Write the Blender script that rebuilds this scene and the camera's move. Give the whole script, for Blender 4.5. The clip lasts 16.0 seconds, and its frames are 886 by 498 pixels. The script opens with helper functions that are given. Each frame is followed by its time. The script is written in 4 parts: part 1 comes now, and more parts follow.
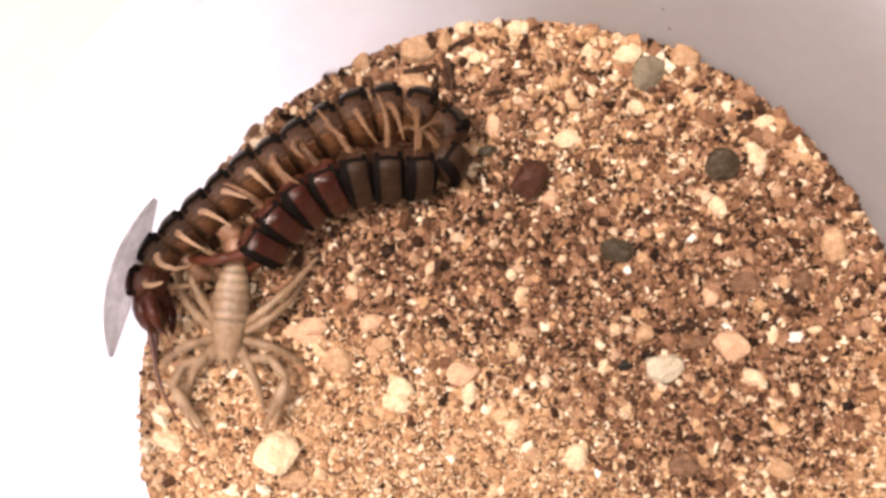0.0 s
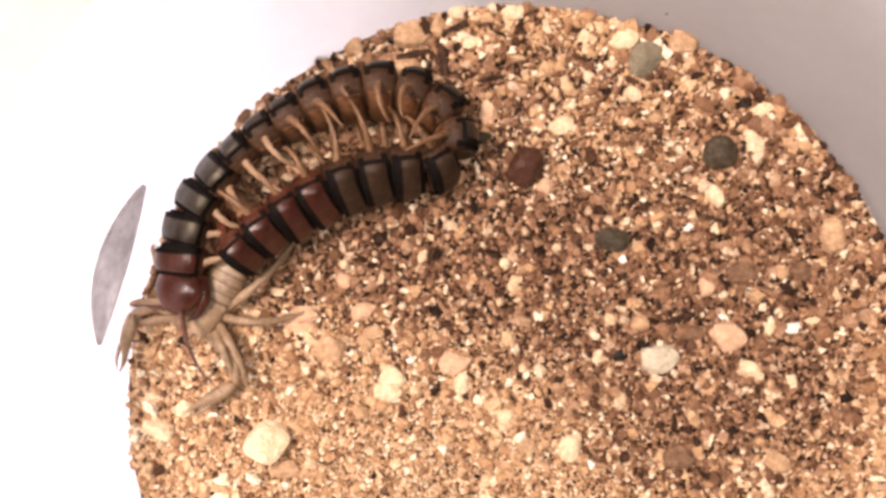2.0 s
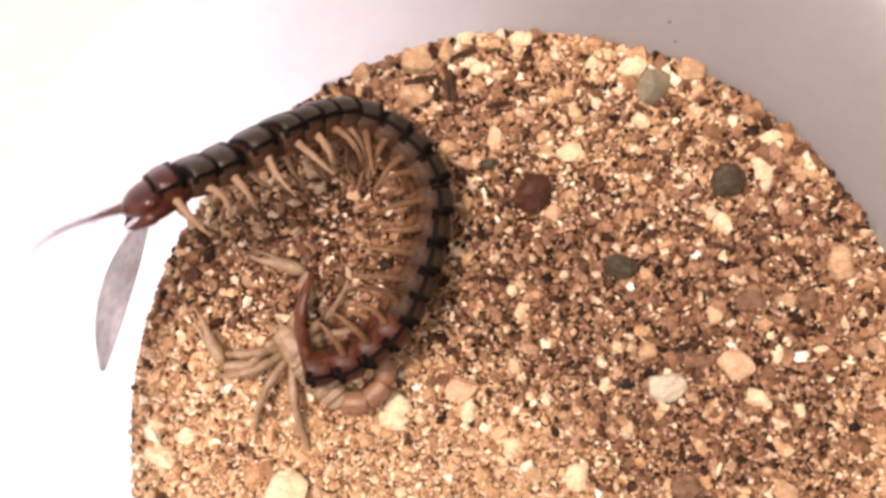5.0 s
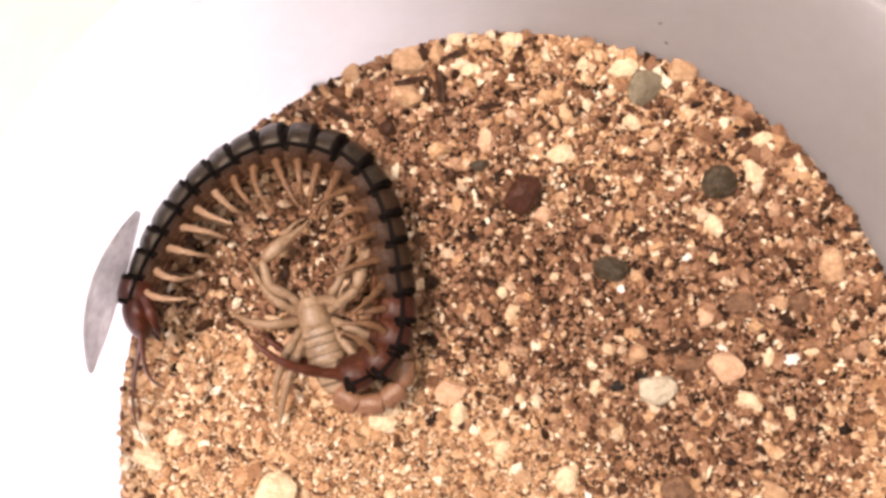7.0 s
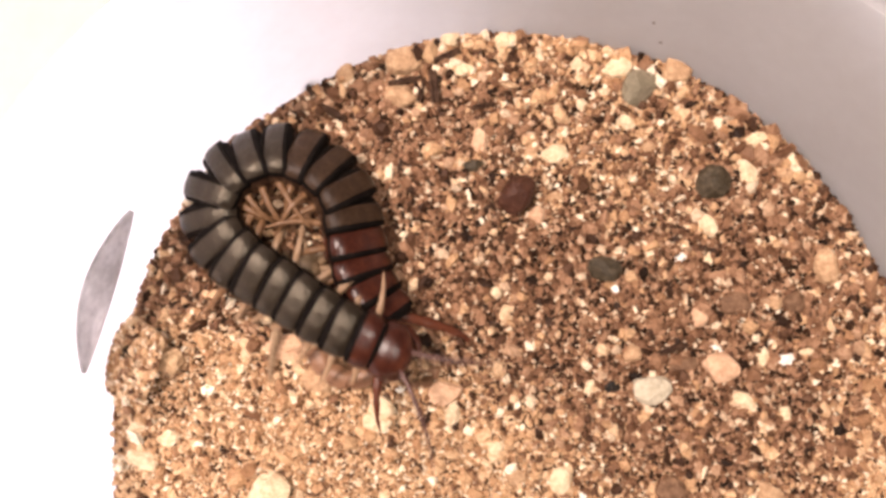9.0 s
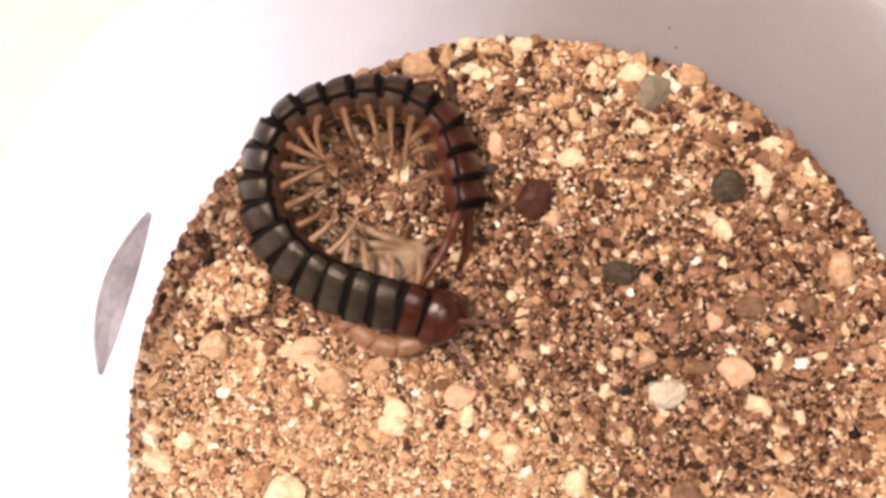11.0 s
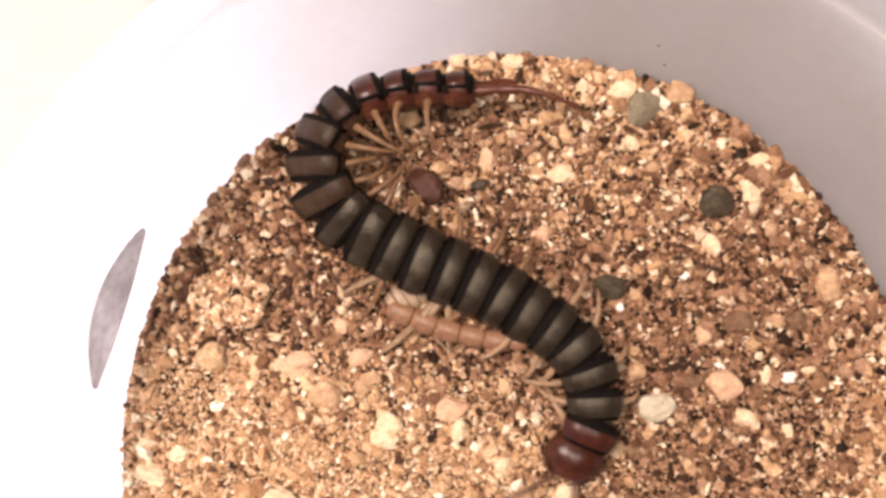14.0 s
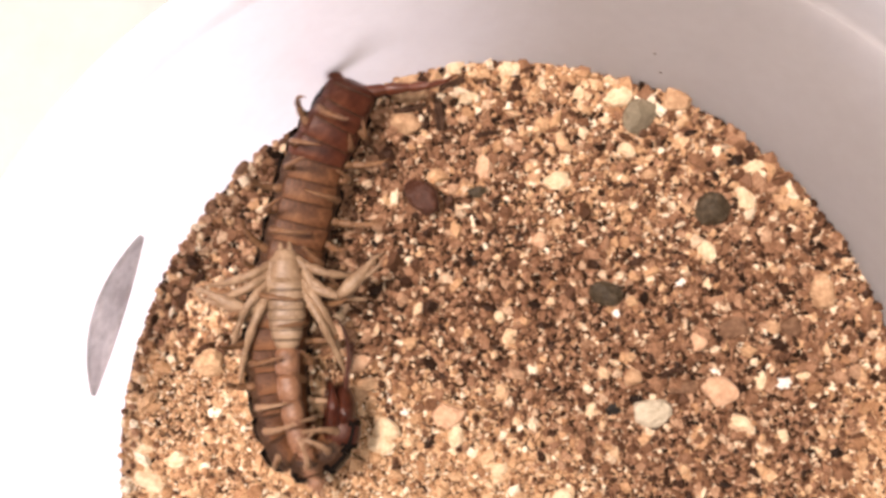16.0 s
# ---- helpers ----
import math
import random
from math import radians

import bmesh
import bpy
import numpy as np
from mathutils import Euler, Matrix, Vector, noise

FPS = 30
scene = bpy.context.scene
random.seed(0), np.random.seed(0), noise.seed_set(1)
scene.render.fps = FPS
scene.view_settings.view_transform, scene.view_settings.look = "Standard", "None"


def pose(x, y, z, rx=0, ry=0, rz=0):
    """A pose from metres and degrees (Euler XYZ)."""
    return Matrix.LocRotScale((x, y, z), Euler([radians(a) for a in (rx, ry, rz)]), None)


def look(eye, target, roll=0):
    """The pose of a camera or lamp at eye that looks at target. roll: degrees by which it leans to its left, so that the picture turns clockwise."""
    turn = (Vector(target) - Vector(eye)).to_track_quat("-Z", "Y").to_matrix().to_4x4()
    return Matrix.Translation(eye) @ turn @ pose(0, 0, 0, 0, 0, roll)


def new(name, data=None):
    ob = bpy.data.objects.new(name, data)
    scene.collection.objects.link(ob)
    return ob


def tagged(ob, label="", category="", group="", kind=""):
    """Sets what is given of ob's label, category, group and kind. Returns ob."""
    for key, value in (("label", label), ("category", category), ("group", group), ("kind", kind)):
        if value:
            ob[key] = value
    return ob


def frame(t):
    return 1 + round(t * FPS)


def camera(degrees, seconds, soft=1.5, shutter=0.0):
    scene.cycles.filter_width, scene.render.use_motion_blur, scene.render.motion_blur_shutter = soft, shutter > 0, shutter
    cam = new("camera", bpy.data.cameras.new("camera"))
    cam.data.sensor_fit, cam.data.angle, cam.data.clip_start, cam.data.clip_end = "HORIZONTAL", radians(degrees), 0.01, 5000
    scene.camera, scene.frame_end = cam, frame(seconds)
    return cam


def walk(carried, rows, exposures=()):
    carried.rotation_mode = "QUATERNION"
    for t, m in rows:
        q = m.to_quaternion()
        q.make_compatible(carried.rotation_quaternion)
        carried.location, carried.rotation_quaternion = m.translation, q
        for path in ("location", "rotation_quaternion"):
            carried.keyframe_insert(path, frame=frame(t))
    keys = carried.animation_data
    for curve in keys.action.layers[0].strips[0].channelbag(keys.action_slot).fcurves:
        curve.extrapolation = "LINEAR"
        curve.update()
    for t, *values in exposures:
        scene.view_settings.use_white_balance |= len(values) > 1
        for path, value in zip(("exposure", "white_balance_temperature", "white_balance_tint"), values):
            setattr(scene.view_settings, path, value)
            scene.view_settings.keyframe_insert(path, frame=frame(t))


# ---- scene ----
MM = 0.001
# the hand-held camera, looking straight down into the tub
cam = camera(42.0, 16.0, soft=3.2, shutter=1.2)
walk(cam, [
    (0, pose(-0.00000, -0.00000, 0.20424, -0.000, 0.000, -0.001)),
    (0.5, pose(0.00125, 0.00108, 0.20345, -0.212, 0.254, 0.110)),
    (1, pose(0.00166, 0.00025, 0.20271, -0.304, 0.324, 0.196)),
    (1.5, pose(0.00167, -0.00055, 0.20211, -0.421, 0.269, 0.322)),
    (2, pose(0.00253, 0.00083, 0.20159, -0.824, 0.371, 0.270)),
    (2.5, pose(0.00300, 0.00092, 0.20165, -0.680, 0.412, 0.292)),
    (3, pose(0.00172, 0.00081, 0.20122, -0.510, 0.064, 0.164)),
    (3.5, pose(0.00112, 0.00064, 0.20086, -0.382, 0.094, 0.220)),
    (4, pose(-0.00018, 0.00194, 0.20046, -0.295, -0.109, 0.255)),
    (4.5, pose(-0.00068, 0.00167, 0.20034, 0.221, -0.157, 0.423)),
    (7, pose(0.00102, 0.00257, 0.19971, 0.068, -0.207, 0.666)),
    (7.5, pose(0.00123, 0.00233, 0.19946, 0.028, -0.374, 0.642)),
    (8, pose(0.00202, 0.00138, 0.19931, 0.242, -0.364, 0.620)),
    (8.5, pose(0.00200, 0.00167, 0.19921, 0.230, -0.359, 0.609)),
    (9, pose(0.00205, 0.00156, 0.19940, 0.367, -0.212, 0.634)),
    (9.5, pose(0.00097, -0.00047, 0.19951, 0.893, -0.282, 0.602)),
    (12, pose(-0.00099, 0.00003, 0.20057, 1.081, -0.271, 0.911)),
    (12.5, pose(-0.00091, 0.00196, 0.20090, 0.782, -0.453, 0.856)),
    (13, pose(-0.00146, 0.00213, 0.20145, 0.963, -0.613, 0.909)),
    (13.5, pose(-0.00175, 0.00181, 0.20167, 1.149, -0.704, 0.958)),
    (14, pose(-0.00058, 0.00164, 0.20201, 1.231, -0.601, 0.807)),
    (14.5, pose(0.00034, 0.00193, 0.20215, 1.282, -0.528, 0.796)),
    (15, pose(0.00006, 0.00250, 0.20240, 1.255, -0.509, 0.751)),
    (15.5, pose(-0.00126, 0.00196, 0.20278, 1.378, -0.742, 0.819)),
    (16, pose(-0.00086, 0.00282, 0.20292, 1.221, -0.817, 0.789)),
], exposures=[(0.0, 1.34, 6270, 20), (9.5, 1.33, 6270, 20), (12.0, 1.29, 6270, 20), (16.0, 1.29, 6270, 20)])


# ---- light: daylight from a window side, low, through the white plastic wall, and a bright room above ----
SUN_ELEVATION, SUN_AZIMUTH = 7.0, 174.0          # degrees; azimuth counter-clockwise from +x, where the light comes from
world = bpy.data.worlds.new("world")
scene.world = world
world.use_nodes = True
wn = world.node_tree.nodes
sky = wn.new("ShaderNodeTexSky")
sky.sky_type, sky.sun_disc = "NISHITA", False
sky.sun_elevation, sky.sun_rotation = radians(SUN_ELEVATION), radians(90.0 - SUN_AZIMUTH)
sky.air_density, sky.dust_density, sky.ozone_density = 1.0, 4.0, 0.6
wn["Background"].inputs["Strength"].default_value = 0.02
world.node_tree.links.new(sky.outputs[0], wn["Background"].inputs["Color"])
sun = new("sun", bpy.data.lights.new("sun", "SUN"))
sun.data.energy, sun.data.angle, sun.data.color = 3.2, radians(16), (0.94, 0.94, 1.0)
ca, sa = math.cos(radians(SUN_AZIMUTH)), math.sin(radians(SUN_AZIMUTH))
ce, se = math.cos(radians(SUN_ELEVATION)), math.sin(radians(SUN_ELEVATION))
sun.matrix_basis = look((ca * ce, sa * ce, se), (0, 0, 0))
# the room's ceiling lamp, above and to one side of the tub
lamp = new("ceiling_lamp_light", bpy.data.lights.new("ceiling_lamp_light", "AREA"))
lamp.data.shape, lamp.data.size, lamp.data.energy, lamp.data.color = "DISK", 0.20, 5.4, (1.0, 0.85, 0.70)
lamp.matrix_basis = look((-0.37, 0.15, 0.90), (0.0, -0.01, 0.0))
# a second, weaker lamp straight above, mirrored in the animal's back
bulb = new("overhead_lamp_light", bpy.data.lights.new("overhead_lamp_light", "AREA"))
bulb.data.shape, bulb.data.size, bulb.data.energy, bulb.data.color = "DISK", 0.08, 0.75, (1.0, 0.9, 0.74)
bulb.matrix_basis = look((0.055, -0.035, 0.63), (0.015, -0.01, 0.0))


# ---- materials ----
def material(name, rough=0.6, spec=0.4):
    m = bpy.data.materials.new(name)
    m.use_nodes = True
    b = m.node_tree.nodes["Principled BSDF"]
    b.inputs["Roughness"].default_value = rough
    b.inputs["Specular IOR Level"].default_value = spec
    return m, m.node_tree.nodes, m.node_tree.links, b


def ramp(nodes, stops, mode="LINEAR"):
    r = nodes.new("ShaderNodeValToRGB")
    r.color_ramp.interpolation = mode
    e = r.color_ramp.elements
    while len(e) < len(stops):
        e.new(0.5)
    for k, (p, c) in enumerate(stops):
        e[k].position, e[k].color = p, (*c, 1)
    return r


def noise_node(nodes, links, scale, detail=4.0, rough=0.6):
    co = nodes.new("ShaderNodeTexCoord")
    n = nodes.new("ShaderNodeTexNoise")
    n.inputs["Scale"].default_value, n.inputs["Detail"].default_value, n.inputs["Roughness"].default_value = scale, detail, rough
    links.new(co.outputs["Object"], n.inputs["Vector"])
    return n


def bumped(nodes, links, b, height, distance, strength=0.6):
    bp = nodes.new("ShaderNodeBump")
    bp.inputs["Distance"].default_value, bp.inputs["Strength"].default_value = distance, strength
    links.new(height, bp.inputs["Height"])
    links.new(bp.outputs[0], b.inputs["Normal"])


def mottled(name, stops, scale, rough=0.6, spec=0.4, bump=0.0, fine=6.0, translucent=0.0):
    """Two scales of noise between colours, with fine relief."""
    m, nodes, links, b = material(name, rough, spec)
    n1, n2 = noise_node(nodes, links, scale), noise_node(nodes, links, scale * fine, 3.0)
    mix = nodes.new("ShaderNodeMix")
    mix.data_type = "FLOAT"
    mix.inputs[0].default_value = 0.4
    links.new(n1.outputs[0], mix.inputs[2])
    links.new(n2.outputs[0], mix.inputs[3])
    r = ramp(nodes, stops)
    links.new(mix.outputs[0], r.inputs[0])
    links.new(r.outputs[0], b.inputs["Base Color"])
    if bump:
        bumped(nodes, links, b, mix.outputs[0], bump)
    if translucent:
        t = nodes.new("ShaderNodeBsdfTranslucent")
        ms = nodes.new("ShaderNodeMixShader")
        ms.inputs[0].default_value = translucent
        links.new(r.outputs[0], t.inputs["Color"])
        links.new(b.outputs[0], ms.inputs[1])
        links.new(t.outputs[0], ms.inputs[2])
        links.new(ms.outputs[0], nodes["Material Output"].inputs["Surface"])
    return m


def grain_material(name, stops):
    """Loose grains: each grain its own colour, with specks."""
    m, nodes, links, b = material(name, 0.6, 0.15)
    g = nodes.new("ShaderNodeNewGeometry")
    r = ramp(nodes, stops, "LINEAR")
    links.new(g.outputs["Random Per Island"], r.inputs[0])
    n = noise_node(nodes, links, 1500.0, 3.0)
    dark = ramp(nodes, [(0.25, (0.55, 0.5, 0.45)), (0.6, (1, 1, 1))])
    links.new(n.outputs[0], dark.inputs[0])
    mx = nodes.new("ShaderNodeMix")
    mx.data_type, mx.blend_type = "RGBA", "MULTIPLY"
    mx.inputs[0].default_value = 1.0
    links.new(r.outputs[0], mx.inputs[6])
    links.new(dark.outputs[0], mx.inputs[7])
    links.new(mx.outputs[2], b.inputs["Base Color"])
    bumped(nodes, links, b, n.outputs[0], 0.00015, 0.7)
    return m


PALE_STOPS = [(0.0, (0.06, 0.028, 0.015)), (0.08, (0.20, 0.10, 0.053)), (0.17, (0.41, 0.225, 0.116)), (0.40, (0.58, 0.355, 0.19)),
              (0.70, (0.70, 0.465, 0.272)), (0.87, (0.84, 0.62, 0.40)), (0.97, (0.97, 0.86, 0.66))]
BROWN_STOPS = [(0.0, (0.0158, 0.00792, 0.0044)), (0.17, (0.066, 0.0308, 0.0167)), (0.29, (0.167, 0.081, 0.0431)), (0.5, (0.273, 0.143, 0.0792)),
               (0.75, (0.37, 0.207, 0.121)), (0.90, (0.51, 0.321, 0.198)), (1.0, (0.9, 0.74, 0.53))]
PALE_SAND = grain_material("pale_sand_grains", PALE_STOPS)
BROWN_SAND = grain_material("brown_sand_grains", BROWN_STOPS)
# bed under the grains, coloured near black as painted shade in their gaps
GAP_SHADE_BED = mottled("sand_bed", [(0.35, (0.008, 0.0035, 0.002)), (0.5, (0.05, 0.023, 0.012)), (0.65, (0.22, 0.12, 0.063))], 1400.0, 0.85, 0.2, 0.0004)

CRUST = mottled("sand_crust", [(0.35, (0.3, 0.17, 0.09)), (0.5, (0.55, 0.36, 0.2)), (0.65, (0.72, 0.52, 0.33))], 1400.0, 0.85, 0.2, 0.0004)
STONES = {}
for stone, stops, gloss in (
        ("cream", [(0.3, (0.52, 0.34, 0.19)), (0.5, (0.76, 0.58, 0.37)), (0.7, (0.92, 0.79, 0.57))], 0.6),
        ("white", [(0.3, (0.8, 0.74, 0.62)), (0.6, (0.95, 0.92, 0.84))], 0.35),
        ("tan", [(0.3, (0.30, 0.165, 0.085)), (0.5, (0.50, 0.31, 0.175)), (0.7, (0.72, 0.51, 0.32))], 0.7),
        ("rose", [(0.3, (0.46, 0.26, 0.15)), (0.5, (0.64, 0.40, 0.25)), (0.7, (0.76, 0.54, 0.36))], 0.7),
        ("pale", [(0.25, (0.38, 0.31, 0.21)), (0.5, (0.56, 0.48, 0.35)), (0.75, (0.72, 0.63, 0.48))], 0.5),
        ("grey", [(0.25, (0.13, 0.108, 0.072)), (0.5, (0.22, 0.182, 0.122)), (0.75, (0.33, 0.275, 0.19))], 0.6),
        ("slate", [(0.25, (0.026, 0.019, 0.012)), (0.5, (0.062, 0.046, 0.028)), (0.8, (0.17, 0.125, 0.078))], 0.45),
        ("umber", [(0.3, (0.08, 0.042, 0.023)), (0.5, (0.19, 0.105, 0.06)), (0.7, (0.33, 0.19, 0.11))], 0.7),
        ("brown", [(0.25, (0.036, 0.014, 0.009)), (0.5, (0.070, 0.028, 0.017)), (0.75, (0.12, 0.05, 0.031))], 0.45),
        ("black", [(0.3, (0.008, 0.007, 0.006)), (0.7, (0.03, 0.026, 0.022))], 0.3)):
    STONES[stone] = mottled(stone + "_stone", stops, 700.0, gloss, 0.18, 0.0009, fine=3.0)

BARK = mottled("dark_bark", [(0.3, (0.015, 0.007, 0.004)), (0.5, (0.055, 0.026, 0.014)), (0.7, (0.13, 0.07, 0.04))], 500.0, 0.75, 0.3, 0.0004)
PLASTIC = mottled("white_plastic", [(0.3, (0.80, 0.77, 0.76)), (0.7, (0.86, 0.835, 0.83))], 60.0, 0.38, 0.4, 0.00004, translucent=0.82)
LENS_PATCH = mottled("frosted_lens_patch", [(0.38, (0.54, 0.52, 0.51)), (0.62, (0.86, 0.84, 0.83))], 90.0, 0.6, 0.3, 0.0001, translucent=0.8)
TABLE = mottled("pale_laminate", [(0.3, (0.44, 0.42, 0.39)), (0.7, (0.52, 0.50, 0.47))], 30.0, 0.5, 0.4, 0.0001)

TERGITE = mottled("grey_brown_back_plate", [(0.3, (0.0065, 0.0043, 0.0027)), (0.5, (0.021, 0.0142, 0.0088)), (0.7, (0.051, 0.036, 0.0235))], 260.0, 0.3, 0.4, 0.0006)
TERGITE.node_tree.nodes["Principled BSDF"].inputs["Specular Tint"].default_value = (1.0, 0.88, 0.70, 1)
HIND_TERGITE = mottled("dark_brown_back_plate", [(0.3, (0.013, 0.0065, 0.0035)), (0.5, (0.036, 0.019, 0.010)), (0.7, (0.070, 0.039, 0.021))], 260.0, 0.42, 0.16, 0.0004)
BAND = mottled("black_plate_edge", [(0.3, (0.004, 0.003, 0.003)), (0.7, (0.013, 0.010, 0.008))], 300.0, 0.6, 0.03)
RUST = mottled("rust_red_plate", [(0.3, (0.016, 0.0042, 0.0026)), (0.5, (0.046, 0.0112, 0.0054)), (0.7, (0.10, 0.028, 0.012))], 260.0, 0.28, 0.3, 0.0002)
BELLY = mottled("tawny_belly", [(0.3, (0.034, 0.0125, 0.005)), (0.5, (0.102, 0.041, 0.017)), (0.7, (0.24, 0.112, 0.05))], 300.0, 0.45, 0.2, 0.0003)
FLANK = mottled("tawny_flank", [(0.3, (0.016, 0.0072, 0.0037)), (0.5, (0.048, 0.0225, 0.0112)), (0.7, (0.12, 0.062, 0.032))], 300.0, 0.5, 0.15, 0.0004)
RED_BELLY = mottled("red_brown_belly", [(0.3, (0.026, 0.0065, 0.0033)), (0.5, (0.062, 0.017, 0.008)), (0.7, (0.13, 0.045, 0.021))], 260.0, 0.4, 0.2, 0.0002)
LEG = mottled("straw_leg", [(0.3, (0.135, 0.062, 0.026)), (0.7, (0.38, 0.21, 0.105))], 250.0, 0.4, 0.4, translucent=0.25)
PALE_LEG = mottled("cream_leg", [(0.3, (0.28, 0.16, 0.085)), (0.7, (0.55, 0.365, 0.22))], 250.0, 0.4, 0.4, translucent=0.25)
RED_LEG = mottled("red_brown_leg", [(0.3, (0.05, 0.013, 0.006)), (0.7, (0.13, 0.038, 0.017))], 350.0, 0.36, 0.3)
ANTENNA = mottled("antenna_brown", [(0.3, (0.05, 0.017, 0.012)), (0.7, (0.115, 0.045, 0.03))], 350.0, 0.4, 0.5)
STRAW = mottled("straw_hairy_skin", [(0.3, (0.19, 0.115, 0.062)), (0.5, (0.33, 0.213, 0.122)), (0.7, (0.52, 0.365, 0.228))], 500.0, 0.42, 0.45, 0.0001, translucent=0.2)
TAIL = mottled("rosy_tail", [(0.3, (0.14, 0.062, 0.031)), (0.5, (0.24, 0.118, 0.062)), (0.7, (0.36, 0.20, 0.115))], 400.0, 0.42, 0.4, 0.00015)
DUSKY = mottled("dusky_joint", [(0.3, (0.075, 0.045, 0.025)), (0.7, (0.17, 0.108, 0.062))], 400.0, 0.5, 0.3)
GREYSKIN = mottled("dusty_abdomen", [(0.3, (0.13, 0.083, 0.048)), (0.5, (0.26, 0.172, 0.102)), (0.7, (0.42, 0.30, 0.19))], 300.0, 0.42, 0.4, 0.0001)


# ---- mesh helpers (millimetres in, metres out) ----
def part(name, bm, mats, parent=None, label="", smooth=True):
    me = bpy.data.meshes.new(name)
    for f in bm.faces:
        f.smooth = smooth
    bm.to_mesh(me)
    bm.free()
    for m in (mats if isinstance(mats, (list, tuple)) else [mats]):
        me.materials.append(m)
    ob = new(name, me)
    ob.parent = parent
    if label:
        ob["label"] = label
    return ob


def rings(bm, loops, closed=True, cap=True, mat=0):
    """Skins a list of vertex loops, given in millimetres."""
    vs = [[bm.verts.new(Vector(p) * MM) for p in loop] for loop in loops]
    n = len(vs[0])
    for a, b in zip(vs, vs[1:]):
        for k in range(n if closed else n - 1):
            bm.faces.new((a[k], a[(k + 1) % n], b[(k + 1) % n], b[k])).material_index = mat
    if cap and closed:
        bm.faces.new(vs[0][::-1]).material_index = mat
        bm.faces.new(vs[-1]).material_index = mat
    return vs


def tube(bm, pts, radii, sides=8, mat=0, flat=1.0):
    """A tapered limb along pts; flat squeezes it in the second direction."""
    pts = [Vector(p) for p in pts]
    loops, up = [], Vector((0.02, 0.03, 1))
    for k, p in enumerate(pts):
        d = (pts[min(k + 1, len(pts) - 1)] - pts[max(k - 1, 0)]).normalized()
        u = d.cross(up).normalized()
        v = u.cross(d)
        loops.append([p + radii[k] * (u * math.cos(a) + v * math.sin(a) * flat) for a in (2 * math.pi * i / sides for i in range(sides))])
    rings(bm, loops, mat=mat)
    bmesh.ops.recalc_face_normals(bm, faces=bm.faces)


def jointed(joints, girth):
    """Points and radii of a limb that swells in each article and narrows at its joints."""
    pts, rad = [], []
    for k, (a, b) in enumerate(zip(joints, joints[1:])):
        a, b = Vector(a), Vector(b)
        for u, g in ((0.0, 0.72), (0.18, 1.0), (0.6, 0.95), (0.92, 0.8)):
            pts.append(a.lerp(b, u))
            rad.append((girth[k] * (1 - u) + girth[k + 1] * u) * g)
    pts.append(Vector(joints[-1]))
    rad.append(girth[-1] * 0.6)
    return pts, rad


# ---- table, tub, sand ----
CX, CY, RADIUS = 15.3, -28.6, 69.0          # middle and radius of the sand's edge
WALL_LEAN, RIM, WALL_TOP, FLOOR = 0.335, 36.8, 50.0, -16.0


def wall_radius(z):
    return RADIUS + WALL_LEAN * z


def lathe(bm, profile, steps=128, mat=0):
    loops = [[(CX + r * math.cos(a), CY + r * math.sin(a), z) for a in (2 * math.pi * k / steps for k in range(steps))] for r, z in profile]
    rings(bm, loops, cap=False, mat=mat)


# table top added under the tub; its tone sets the bounce through the wall
bm = bmesh.new()
s = 1200.0
rings(bm, [[(-s, -s, -21.0), (s, -s, -21.0), (s, s, -21.0), (-s, s, -21.0)], [(-s, -s, -18.2), (s, -s, -18.2), (s, s, -18.2), (-s, s, -18.2)]])
tagged(part("added_table_top", bm, TABLE, smooth=False), "added pale grey matt laminate table top under the tub", "table", kind="structure")

tub = tagged(new("plastic_tub"), "round white translucent plastic tub half filled with sand", "tub")
bm = bmesh.new()
t = 0.7
lathe(bm, [(wall_radius(FLOOR) - 3, FLOOR - 2), (wall_radius(FLOOR), FLOOR), (wall_radius(0), 0), (wall_radius(20), 20), (wall_radius(RIM), RIM), (wall_radius(RIM) + 0.3, RIM + 0.35), (wall_radius(RIM) + 1.5, RIM + 0.3), (wall_radius(RIM) + 1.9, WALL_TOP), (wall_radius(RIM) + 2.5, WALL_TOP + 0.3),
           (wall_radius(RIM) + 3.0, WALL_TOP), (wall_radius(RIM) + 2.6, RIM), (wall_radius(20) + t, 20), (wall_radius(0) + t, 0), (wall_radius(FLOOR) + t, FLOOR), (wall_radius(FLOOR) - 2, FLOOR - 2)])
part("wall", bm, PLASTIC, tub)
bm = bmesh.new()
rings(bm, [[(CX + (wall_radius(FLOOR) - 3) * math.cos(a), CY + (wall_radius(FLOOR) - 3) * math.sin(a), z) for a in (2 * math.pi * k / 64 for k in range(64))] for z in (FLOOR - 2.0, FLOOR - 0.8)])
part("bottom", bm, PLASTIC, tub)
# a thin lens-shaped frosted patch, greyer than the wall, on its inner face
bm = bmesh.new()
loops = []
for k in range(21):
    u = k / 20
    th = radians(149.6 + 22.1 * u)
    mid, half = 12.9 - 3.0 * u + 0.3 * math.sin(math.pi * u), 3.9 * math.sin(math.pi * (u * 0.97 + 0.02)) ** 0.85 + 0.1
    loop = []
    for lift in (-0.2, -0.55):
        row = []
        for j in range(7):
            z = mid + half * (j / 3 - 1)
            r = wall_radius(z) + lift
            row.append((CX + r * math.cos(th), CY + r * math.sin(th), z))
        loop += row if lift == -0.2 else row[::-1]
    loops.append(loop)
rings(bm, loops)
part("lens_patch", bm, LENS_PATCH, tub, "beige frosted lens-shaped patch on the wall")

